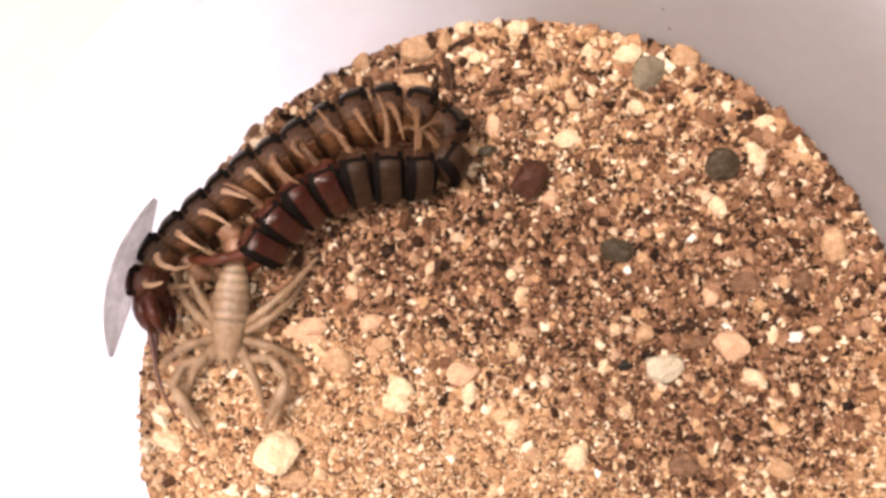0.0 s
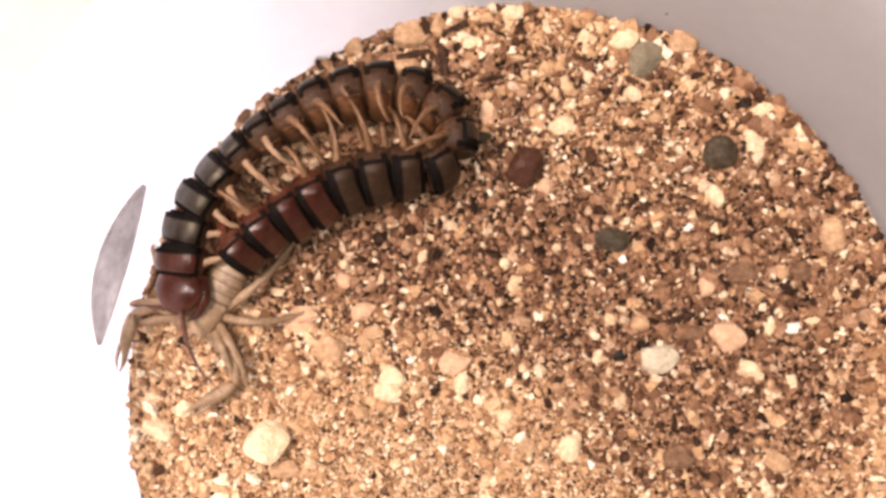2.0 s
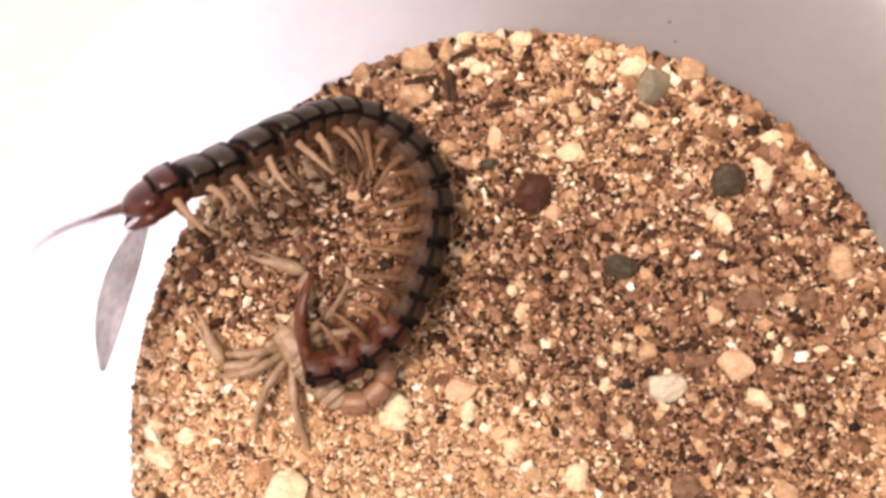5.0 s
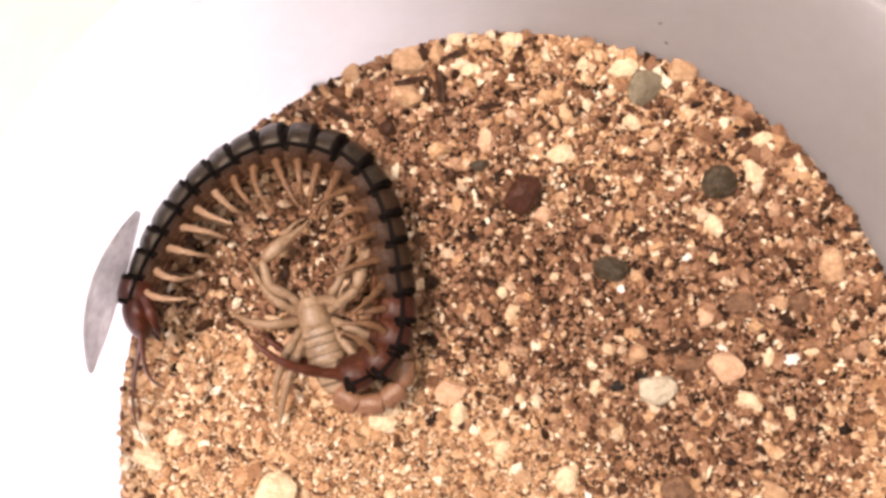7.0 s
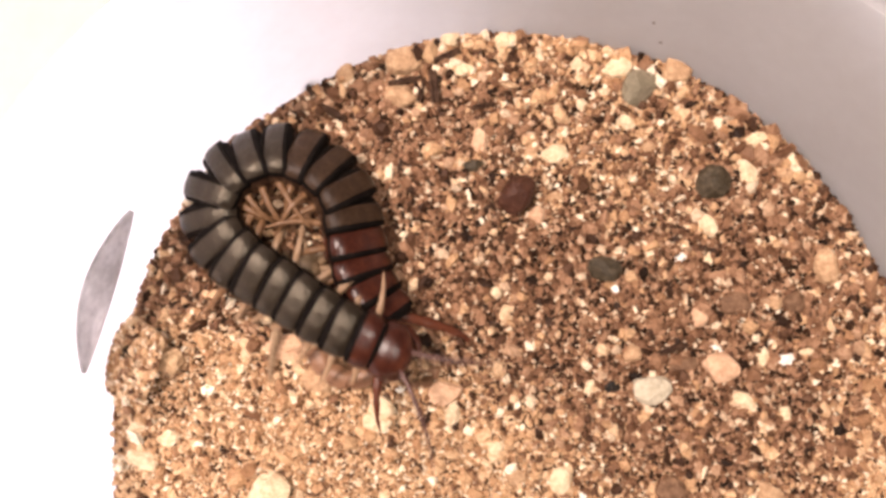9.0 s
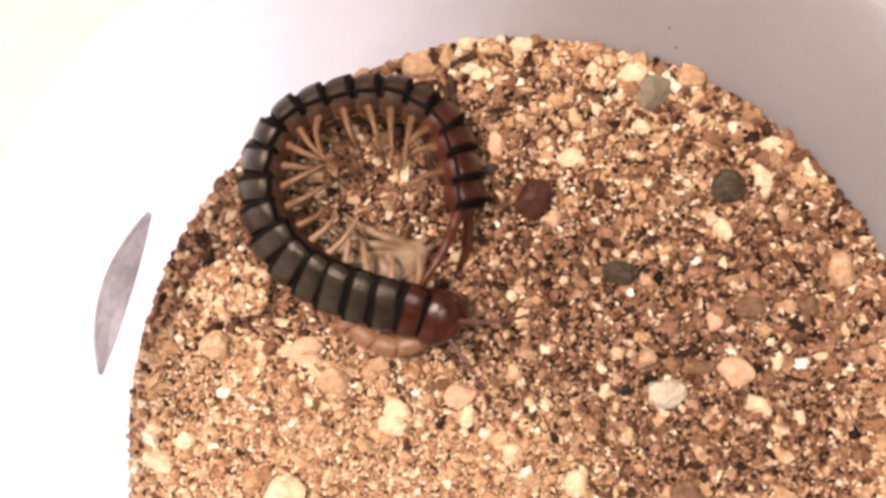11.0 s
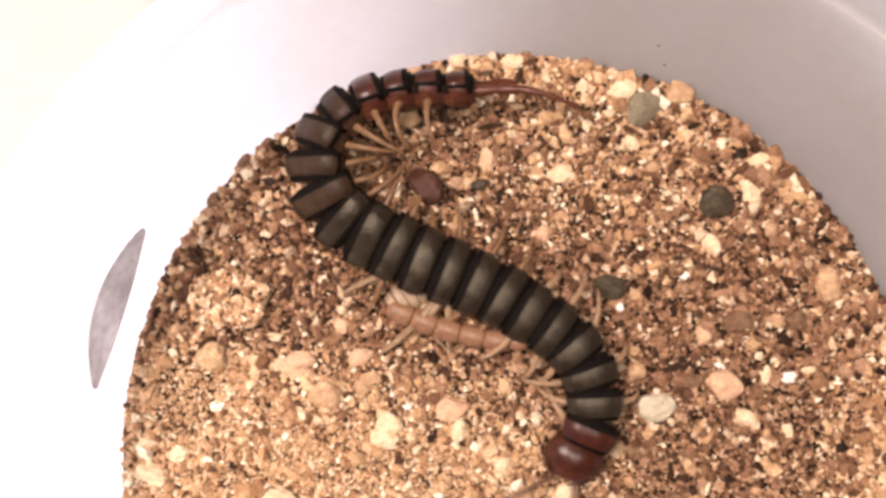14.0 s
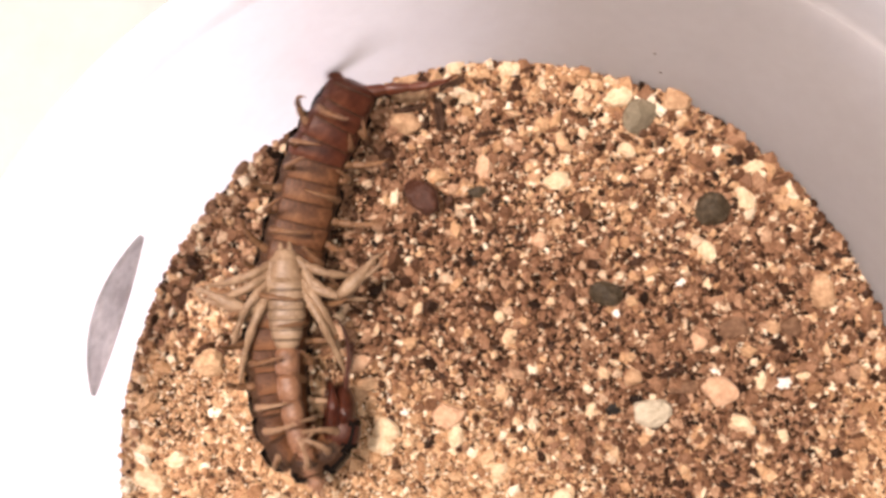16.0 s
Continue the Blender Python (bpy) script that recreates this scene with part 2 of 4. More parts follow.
# specks of dirt on the wall
for a, z in ((70.4, 5.3), (72.5, 10.0)):
    bm = bmesh.new()
    bmesh.ops.create_icosphere(bm, subdivisions=2, radius=0.28 * MM)
    for v in bm.verts:
        v.co.x *= 0.4
        v.co *= 1 + 0.3 * noise.noise(v.co * 3000 + Vector((a, z, 0)))
    speck = part("dirt_speck", bm, STONES["umber"], tub, "small brown dirt speck")
    r = wall_radius(z) - 0.1
    speck.matrix_basis = pose((CX + r * math.cos(radians(a))) * MM, (CY + r * math.sin(radians(a))) * MM, z * MM, 0, 0, a)


def sand_height(x, y):
    """Uneven ground, in millimetres; banked up a little along the wall."""
    v = Vector((x * 0.045, y * 0.045, 3.1))
    r = math.hypot(x - CX, y - CY) / RADIUS
    th = math.degrees(math.atan2(y - CY, x - CX))
    groove = 0.8 * min(1.0, max(0.0, r - 0.985) / 0.01) * min(1.0, max(0.0, (100 - th) / 12)) * (th > -40)
    return 1.1 * noise.noise(v) + 0.45 * noise.noise(v * 4) + 1.2 * max(0.0, r - 0.93) / 0.07 * (0.6 + noise.noise(Vector((x * 0.12, y * 0.12, 8)))) - groove


bm = bmesh.new()
steps, around = 70, 200
prev = None
centre = bm.verts.new(Vector((CX, CY, sand_height(CX, CY) - 0.6)) * MM)
for i in range(1, steps + 1):
    r = (RADIUS - 0.05) * i / steps
    row = []
    for k in range(around):
        a = 2 * math.pi * k / around
        x, y = CX + r * math.cos(a), CY + r * math.sin(a)
        row.append(bm.verts.new(Vector((x, y, sand_height(x, y) - 0.6 + 0.25 * noise.noise(Vector((x, y, 0)))) ) * MM))
    for k in range(around):
        if prev is None:
            bm.faces.new((centre, row[k], row[(k + 1) % around]))
        else:
            bm.faces.new((prev[k], row[k], row[(k + 1) % around], prev[(k + 1) % around]))
    prev = row
low = [bm.verts.new((v.co.x, v.co.y, (FLOOR + 0.5) * MM)) for v in prev]
for k in range(around):
    bm.faces.new((prev[k], low[k], low[(k + 1) % around], prev[(k + 1) % around]))
tagged(part("sand_bed", bm, GAP_SHADE_BED), "bed of coarse tan sand and fine gravel in the tub", "sand", kind="stuff")

GOLD = (1 + 5 ** 0.5) / 2
ICO_V = np.array([(-1, GOLD, 0), (1, GOLD, 0), (-1, -GOLD, 0), (1, -GOLD, 0), (0, -1, GOLD), (0, 1, GOLD), (0, -1, -GOLD), (0, 1, -GOLD),
                  (GOLD, 0, -1), (GOLD, 0, 1), (-GOLD, 0, -1), (-GOLD, 0, 1)]) / math.hypot(1, GOLD)
ICO_F = np.array(((0, 11, 5), (0, 5, 1), (0, 1, 7), (0, 7, 10), (0, 10, 11), (1, 5, 9), (5, 11, 4), (11, 10, 2), (10, 7, 6), (7, 1, 8),
                  (3, 9, 4), (3, 4, 2), (3, 2, 6), (3, 6, 8), (3, 8, 9), (4, 9, 5), (2, 4, 11), (6, 2, 10), (8, 6, 7), (9, 8, 1)))


def brownness(x, y):
    """How much of the darker gravel lies here: a broad band across the middle."""
    f = 0.0
    for bx, by, rx, ry in ((22, -6, 42, 15), (48, -31, 30, 17), (-31, 2, 22, 14), (-4, 26, 16, 7), (66, 4, 13, 20), (-8, 13, 15, 9), (-31, 0, 14, 9), (-14, 25, 13, 8)):
        f += math.exp(-((x - bx) / rx) ** 2 - ((y - by) / ry) ** 2)
    # browner towards +y, most at upper right, to bring the brightness down there
    f += 0.2 / (1.0 + math.exp(-(y + 20.0) / 6.0))
    f += 0.46 * math.exp(-((x - 42) / 40) ** 2 - ((y - 24) / 16) ** 2)
    f -= 0.65 * math.exp(-((x + 45) / 13) ** 2 - ((y + 19) / 9) ** 2)
    rim, th = math.hypot(x - CX, y - CY) / RADIUS, math.degrees(math.atan2(y - CY, x - CX))
    f += 0.8 * math.exp(-((rim - 0.97) / 0.06) ** 2 - ((th - 138) / 30) ** 2)
    n = noise.noise(Vector((x * 0.06, y * 0.06, 1.7))) * 0.22 + noise.noise(Vector((x * 0.25, y * 0.25, 5.7))) * 0.3
    return 1.0 / (1.0 + math.exp((0.55 - f - n) * 7.0))


BOX_V = np.array([(x, y, z) for x in (-0.8, 0.8) for y in (-0.8, 0.8) for z in (-0.8, 0.8)])
BOX_F = np.array(((0, 1, 3), (0, 3, 2), (4, 6, 7), (4, 7, 5), (0, 4, 5), (0, 5, 1), (2, 3, 7), (2, 7, 6), (0, 2, 6), (0, 6, 4), (1, 5, 7), (1, 7, 3)))


def grain_block(rng, p, size, fine):
    """Corners and triangles of many small angular grains: blocky chips where fine, else rounder crumbs."""
    n = len(p)
    shape, tri = (BOX_V, BOX_F) if fine else (0.4 * ICO_V + 0.6 * ICO_V / np.abs(ICO_V).max(1, keepdims=True) * 0.8, ICO_F)
    v = shape[None] * (1 + rng.uniform(-0.38, 0.30, (n, len(shape), 1))) * rng.uniform(0.5, 1.4, (n, 1, 3))
    turn = rng.normal(size=(n, 4))
    turn /= np.linalg.norm(turn, axis=1)[:, None]
    w, a, b, c = turn.T
    R = np.stack([1 - 2 * (b * b + c * c), 2 * (a * b - c * w), 2 * (a * c + b * w), 2 * (a * b + c * w), 1 - 2 * (a * a + c * c), 2 * (b * c - a * w),
                  2 * (a * c - b * w), 2 * (b * c + a * w), 1 - 2 * (a * a + b * b)], 1).reshape(n, 3, 3)
    v = np.einsum("nij,nkj->nki", R, v) * size[:, None, None] + p[:, None]
    return v.reshape(-1, 3), (tri[None] + len(shape) * np.arange(n)[:, None, None]).reshape(-1, 3), np.repeat(np.arange(n), len(tri))


def loose_grains(name, spots, mats, label):
    """One mesh of many small angular grains: spots of x, y, z, size, material."""
    rng = np.random.default_rng(5)
    spots = np.array(spots)
    verts, tris, slots, base = [], [], [], 0
    for fine in (True, False):
        q = spots[(spots[:, 3] < 0.55) == fine]
        if len(q):
            v, f, owner = grain_block(rng, q[:, :3], q[:, 3], fine)
            verts.append(v)
            tris.append(f + base)
            slots.append(q[owner, 4])
            base += len(v)
    v, f = np.concatenate(verts), np.concatenate(tris)
    me = bpy.data.meshes.new(name)
    me.vertices.add(len(v))
    me.vertices.foreach_set("co", (v * MM).astype(np.float32).ravel())
    me.loops.add(3 * len(f))
    me.loops.foreach_set("vertex_index", f.astype(np.int32).ravel())
    me.polygons.add(len(f))
    me.polygons.foreach_set("loop_start", np.arange(0, 3 * len(f), 3, dtype=np.int32))
    me.polygons.foreach_set("material_index", np.concatenate(slots).astype(np.int32))
    for m in mats:
        me.materials.append(m)
    me.update(calc_edges=True)
    me.validate()
    me.polygons.foreach_set("use_smooth", np.zeros(len(me.polygons), dtype=bool))
    return tagged(new(name, me), label, "sand", kind="stuff")


rng = np.random.default_rng(11)
spots = []
while len(spots) < 64000:
    x, y = rng.uniform(-58, 82), rng.uniform(-54, 44)
    r = math.hypot(x - CX, y - CY) / RADIUS
    if r > 0.995:
        continue
    fine = noise.noise(Vector((x * 0.03, y * 0.03, 9.0)))
    lower_left = 1.0 / (1.0 + math.exp((y + 24 + x * 0.25) / 4.0)) * (x < 30)
    edge = max(0.0, r - 0.86) * 7
    size = min(1.7, 0.21 - 0.02 * lower_left + rng.exponential(0.165 - 0.07 * lower_left + 0.03 * fine + 0.10 * edge))
    dark = rng.random() < brownness(x, y)
    spots.append((x, y, sand_height(x, y) + rng.uniform(-0.55, 0.35) + 0.15 * size, size, int(dark)))
while len(spots) < 69500:
    # coarser chips among them, more of them along the wall
    x, y = rng.uniform(-58, 82), rng.uniform(-54, 44)
    r = math.hypot(x - CX, y - CY) / RADIUS
    if r < 0.985 and rng.random() < 0.3 + 0.7 * max(0.0, r - 0.75) / 0.25:
        size = 0.5 + min(1.1, rng.exponential(0.3))
        spots.append((x, y, sand_height(x, y) + rng.uniform(-0.3, 0.3), size, int(rng.random() < 0.6 * brownness(x, y))))
while len(spots) < 83500:
    # fine pale sand that fills the quiet side
    x, y = rng.uniform(-58, 40), rng.uniform(-54, -8)
    if math.hypot(x - CX, y - CY) / RADIUS < 0.99 and rng.random() < 1.0 / (1.0 + math.exp((y + 23 + x * 0.25) / 4.0)):
        spots.append((x, y, sand_height(x, y) + rng.uniform(-0.3, 0.3), rng.uniform(0.18, 0.36), int(rng.random() < 0.12)))
for _ in range(420):
    # dark crumbs banked up against the wall on the window side
    a, r = radians(rng.normal(140, 17)), RADIUS * rng.uniform(0.962, 0.994)
    size = rng.uniform(0.35, 1.0)
    x, y = CX + r * math.cos(a), CY + r * math.sin(a)
    spots.append((x, y, sand_height(x, y) + rng.uniform(0.2, 0.9), size, int(rng.random() < 0.85)))


def in_crust(x, y):
    """1 at the outline of the caked slab as it lies at first, less inside it."""
    dx, dy = x + 42.9, y + 19.7
    return (abs(0.105 * dx + 0.994 * dy) / 6.7) ** 2.8 + (abs(-0.994 * dx + 0.105 * dy) / 4.75) ** 2.8


# only fine grains under the slab and in the crack round it
spots = [q for q in spots if q[3] < (0.34 if in_crust(q[0], q[1]) < 0.9 else 0.27 if in_crust(q[0], q[1]) < 1.3 else 9.0)]
loose_grains("sand_grains", spots, [PALE_SAND, BROWN_SAND], "loose angular sand grains, cream, tan and dark brown")


# ---- pebbles ----
STONE_WORDS = {"cream": "small cream angular limestone pebble half sunk in the sand", "white": "tiny bright white quartz chip lying on the sand",
               "tan": "rough tan sandstone pebble half sunk in the sand", "rose": "flat pinkish sandstone pebble lying in the sand",
               "pale": "flat pale mottled pebble with a light rim", "grey": "smooth grey-green pebble near the tub wall",
               "slate": "dark slate-grey angular pebble lying on the sand", "umber": "dull dark brown clod of earth in the sand",
               "brown": "smooth chocolate-brown pebble that gets pushed along", "black": "tiny glossy black pebble lying on the sand"}


def stone_mesh(w, h, thick, seed, mat, name="pebble"):
    """An irregular worn stone, w by h by thick millimetres, with a few broken facets."""
    r = random.Random(seed)
    bm = bmesh.new()
    bmesh.ops.create_icosphere(bm, subdivisions=3, radius=1.0)
    off = Vector((r.uniform(0, 50), r.uniform(0, 50), r.uniform(0, 50)))
    cuts = [(Vector((r.gauss(0, 1), r.gauss(0, 1), r.gauss(0, 0.5))).normalized(), r.uniform(0.6, 0.86)) for _ in range(16)]
    for v in bm.verts:
        d = v.co.normalized()
        k = 1 + 0.22 * noise.noise(d * 1.3 + off) + 0.13 * noise.noise(d * 3.5 + off) + 0.06 * noise.noise(d * 9 + off)
        for nrm, lim in cuts:
            q = d.dot(nrm) * k
            if q > lim:
                k *= (lim + 0.12 * (q - lim)) / q
        v.co = Vector((d.x * k * w / 2, d.y * k * h / 2, d.z * k * thick / 2)) * 1.1 * MM
    return part(name, bm, mat, smooth=False)


def pebble(x, y, w, h, angle, stone):
    w, h = w * 1.02, h * 1.02
    thick = min(w, h) * 0.7
    ob = stone_mesh(w, h, thick, int(x * 31 + y * 17 + w * 7), STONES[stone])
    ob.matrix_basis = pose(x * MM, y * MM, (sand_height(x, y) + thick * 0.10) * MM, 0, 0, angle)
    return tagged(ob, STONE_WORDS[stone], "pebble", "pebbles on the sand")


pebble(21.8, 19.5, 5.5, 4.2, 20, "cream")
pebble(36.1, 31.2, 6.2, 7.4, -30, "grey")
pebble(32.5, 34.4, 6.2, 4.0, 15, "cream")
pebble(42.8, 34.0, 6.2, 5.8, 0, "tan")
pebble(12.9, 38.8, 4.2, 3.0, 10, "cream")
pebble(3.6, 38.6, 3.8, 2.8, 20, "cream")
pebble(5.6, 33.9, 5.2, 2.6, 0, "cream")
pebble(-4.7, 34.8, 8.4, 5.4, 10, "tan")
pebble(-5.1, 29.3, 7.4, 5.0, -10, "tan")
pebble(9.1, 21.2, 3.4, 5.0, 10, "rose")
pebble(19.0, 9.0, 4.2, 3.6, 0, "rose")
pebble(49.3, 14.8, 8.4, 6.2, 12, "slate")
pebble(55.1, 16.8, 3.6, 4.4, 20, "cream")
pebble(48.1, 7.6, 3.4, 5.2, 25, "cream")
pebble(56.5, 22.3, 4.6, 2.8, 25, "cream")
pebble(61.8, 16.7, 3.6, 2.8, 0, "tan")
pebble(30.6, -0.4, 7.2, 5.2, -10, "slate")
pebble(32.3, -3.1, 2.0, 2.6, 20, "white")
pebble(43.9, 1.9, 3.0, 1.6, 30, "white")
pebble(48.8, 1.7, 2.0, 3.4, -20, "cream")
pebble(12.0, -4.5, 2.6, 2.6, 0, "cream")
pebble(38.9, -20.9, 8.6, 5.8, 8, "pale")
pebble(32.4, -20.5, 3.2, 2.6, 20, "black")
pebble(28.3, -20.9, 2.2, 3.6, -15, "cream")
pebble(50.2, -13.7, 3.0, 1.6, -30, "white")
pebble(57.9, -15.4, 2.4, 4.0, 0, "cream")
pebble(62.0, -15.6, 3.8, 2.6, 20, "white")
pebble(65.7, -14.3, 3.2, 1.8, 10, "cream")
pebble(50.9, -17.1, 7.0, 5.6, -30, "rose")
pebble(54.9, -22.9, 5.2, 3.8, -20, "cream")
pebble(23.2, -36.8, 4.0, 5.4, 0, "cream")
pebble(27.3, -39.5, 1.4, 2.2, 0, "white")
pebble(42.8, -38.4, 7.2, 4.6, 0, "umber")
pebble(59.4, -38.8, 6.4, 4.6, -30, "tan")
pebble(47.2, -8.4, 4.0, 4.4, 0, "rose")
pebble(69.1, 0.1, 5.0, 6.2, 20, "tan")
pebble(60.1, -5.8, 4.2, 3.2, 0, "tan")
pebble(4.8, -25.5, 3.6, 4.2, 0, "cream")
pebble(3.1, -21.8, 6.0, 5.0, 0, "rose")
pebble(12.2, -31.1, 3.4, 3.0, 0, "cream")
pebble(34.0, 25.1, 3.6, 3.0, 0, "cream")
pebble(17.9, 20.1, 3.0, 2.2, 0, "tan")
pebble(25.6, 35.0, 3.0, 2.6, 0, "cream")
pebble(38.0, 20.9, 2.8, 2.6, 0, "tan")
pebble(62.2, -24.8, 2.2, 3.6, 10, "cream")
pebble(68.1, -27.3, 2.6, 1.8, 0, "cream")
pebble(58.4, -38.1, 3.0, 2.2, 20, "cream")
pebble(21.9, 12.0, 3.0, 2.2, 10, "tan")
pebble(7.7, 17.3, 4.0, 2.6, 10, "slate")
pebble(44.6, -16.7, 6.0, 2.4, 10, "umber")
pebble(63.6, -5.3, 4.4, 4.0, 0, "umber")
pebble(53.3, -5.9, 7.0, 4.6, 0, "umber")
pebble(35.8, -14.8, 4.0, 4.0, 0, "tan")
pebble(21.2, -26.1, 2.8, 2.2, 0, "tan")
pebble(-16.1, -4.9, 2.4, 2.0, 0, "cream")
pebble(-16.1, -7.7, 3.2, 3.4, 0, "rose")
pebble(-3.8, 3.6, 1.6, 2.8, 10, "cream")
pebble(-23.1, -13.8, 6.2, 4.4, 0, "rose")
pebble(-18.3, -19.8, 6.0, 5.6, 20, "tan")
pebble(-43.7, -30.0, 4.0, 3.4, 0, "cream")
pebble(-8.4, -27.3, 5.6, 4.0, 0, "cream")
pebble(-12.4, -18.3, 3.4, 3.0, 0, "tan")
pebble(-14.3, 33.0, 4.0, 4.0, 0, "tan")
pebble(-26.3, -40.7, 6.0, 4.0, 0, "tan")
pebble(15.5, -35.8, 4.4, 3.0, 0, "tan")
pebble(-33.3, 20.8, 4.0, 3.4, 30, "umber")
pebble(-22.3, 27.0, 5.0, 3.0, 30, "umber")
pebble(-38.3, 14.0, 3.4, 3.0, 30, "umber")
pebble(-7.4, -25.0, 5.4, 4.6, 0, "cream")
pebble(-48.2, -33.8, 6.4, 3.8, -25, "cream")
pebble(-51.6, -31.6, 3.0, 2.4, 10, "tan")
pebble(-24.8, -15.2, 8.4, 3.4, -15, "rose")
pebble(-12.9, -13.1, 5.6, 4.0, 20, "rose")
pebble(-10.9, -16.8, 5.0, 3.0, 0, "tan")
pebble(-49.7, -28.6, 4.0, 2.2, 10, "cream")
pebble(-4.5, -21.5, 2.0, 1.6, 0, "white")
pebble(-7.0, -19.1, 1.0, 2.2, 0, "white")
pebble(-27.6, -9.7, 3.0, 1.8, 0, "cream")


def bark_chip(x, y, w, h, angle):
    """A splinter of dark bark, split along its grain."""
    bm = bmesh.new()
    loops = []
    for k in range(9):
        u = k / 8
        half = w / 2 * (0.55 + 0.45 * math.sin(math.pi * (0.1 + 0.8 * u))) * (1 + 0.25 * noise.noise(Vector((u * 5, x, y))))
        yy = h * (u - 0.5)
        loops.append([(c * half + 0.3 * noise.noise(Vector((c * 3, yy, 2))), yy, z + 0.25 * noise.noise(Vector((c * 4, yy * 0.8, z)))) for c, z in
                      ((-1, 0), (-0.9, 0.7), (-0.4, 1.0), (-0.15, 0.7), (0.2, 1.2), (0.7, 1.0), (1, 0.4), (0.9, -0.4), (0, -0.6), (-0.8, -0.5))])
    rings(bm, loops)
    bmesh.ops.recalc_face_normals(bm, faces=bm.faces)
    ob = part("bark_chip", bm, BARK, smooth=False)
    ob.matrix_basis = pose(x * MM, y * MM, (sand_height(x, y) + 0.5) * MM, 0, 0, angle)
    return tagged(ob, "dark brown splinter of bark on the sand", "bark chip", "bark chips on the sand")


bark_chip(0.9, 30.8, 1.9, 5.6, 8)
bark_chip(-1.2, 30.2, 1.1, 4.2, -12)
bark_chip(-4.1, 31.8, 1.2, 5.8, -78)
bark_chip(3.1, 36.1, 1.2, 4.8, -70)
bark_chip(9.4, 27.6, 1.0, 4.0, -80)
bark_chip(-16.5, 26.2, 1.4, 4.6, 60)
bark_chip(42.1, -14.0, 1.2, 5.2, -70)
bark_chip(-20.8, 30.5, 1.2, 3.4, 30)
brown_pebble = tagged(stone_mesh(6.0, 8.8, 4.6, 77, STONES["brown"]), STONE_WORDS["brown"], "pebble", "pebbles on the sand")
cream_pebble = tagged(stone_mesh(8.6, 7.6, 5.2, 41, STONES["cream"]), "large cream limestone pebble that is nudged aside", "pebble", "pebbles on the sand")


def sand_clod():
    """A crust of caked sand: a ragged slab with grains bonded on its top."""
    bm = bmesh.new()
    edge = []
    for k in range(28):
        a = 2 * math.pi * k / 28
        r = 1 + 0.30 * noise.noise(Vector((math.cos(a) * 2, math.sin(a) * 2, 4))) + 0.12 * noise.noise(Vector((math.cos(a) * 7, math.sin(a) * 7, 2)))
        c, q = math.cos(a), math.sin(a)
        edge.append((6.6 * r * math.copysign(abs(c) ** 0.6, c), 4.6 * r * math.copysign(abs(q) ** 0.6, q)))
    rings(bm, [[(x * f, y * f, z + 0.3 * noise.noise(Vector((x, y, z)))) for x, y in edge] for f, z in ((0.9, -1.0), (1.0, -0.3), (1.0, 0.5), (0.93, 0.9), (0.6, 1.1), (0.2, 1.2))])
    clod = tagged(part("sand_clod", bm, CRUST), "caked slab of tan sand crust, broken loose", "clod")
    r = np.random.default_rng(3)
    sp = []
    while len(sp) < 1500:
        x, y = r.uniform(-8, 8), r.uniform(-6, 6)
        if abs(x / 6.4) ** 2.6 + abs(y / 4.5) ** 2.6 < 1:
            sp.append((x, y, 0.95 + r.uniform(-0.25, 0.35), min(1.1, 0.17 + r.exponential(0.17)), int(r.random() < 0.3)))
    g = loose_grains("crust_grain", sp, [PALE_SAND, BROWN_SAND], "")
    for key in ("label", "category", "kind"):
        if key in g:
            del g[key]
    g.parent = clod
    return clod


clod = sand_clod()
lump = tagged(stone_mesh(6.4, 6.0, 3.6, 63, CRUST, "sand_lump"), "crumbly pale lump of caked sand, dug out of the bed", "clod")


# ---- the centipede ----
SEGMENTS = 21
SEG_LEN, HALF_W, HALF_H = 4.9, 5.35, 3.7


def cross(y, k, a0, a1, n, lift=0.0):
    """Part of a flattened oval cross-section at y, from angle a0 to a1 (0 = +x, 90 = back)."""
    out = []
    for i in range(n):
        a = radians(a0 + (a1 - a0) * i / (n - 1))
        c, q = math.cos(a), math.sin(a)
        w = HALF_W * k * math.copysign(abs(c) ** 0.8, c)
        h = (HALF_H * abs(q) ** 0.58 if q > 0 else -0.82 * HALF_H * abs(q) ** 0.8) * k
        ln = math.hypot(w, h)
        out.append((w + lift * w / ln, y, h + lift * h / ln))
    return out


def segment_mesh():
    """Soft flank and belly of one ring of the body; black skin between the back plates."""
    bm = bmesh.new()
    L = SEG_LEN / 2
    loops = []
    for y, k in ((-L * 1.12, 0.80), (-L, 0.90), (-L * 0.6, 0.95), (-L * 0.3, 0.985), (L * 0.3, 0.985), (L * 0.6, 0.95), (L, 0.90), (L * 1.12, 0.80)):
        loop = cross(y, k, 0, 360 * 27 / 28, 28)
        # a fold along each flank, where the legs spring
        loops.append([(x * (0.95 if -1.7 < z < -0.5 else 1.0), yy, z) for x, yy, z in loop])
    rings(bm, loops)
    bmesh.ops.recalc_face_normals(bm, faces=bm.faces)
    for f in bm.faces:
        c = f.calc_center_median()
        f.material_index = 1 if c.z > 0.7 * MM and abs(c.y) > L * 0.5 * MM else 0
    return bm


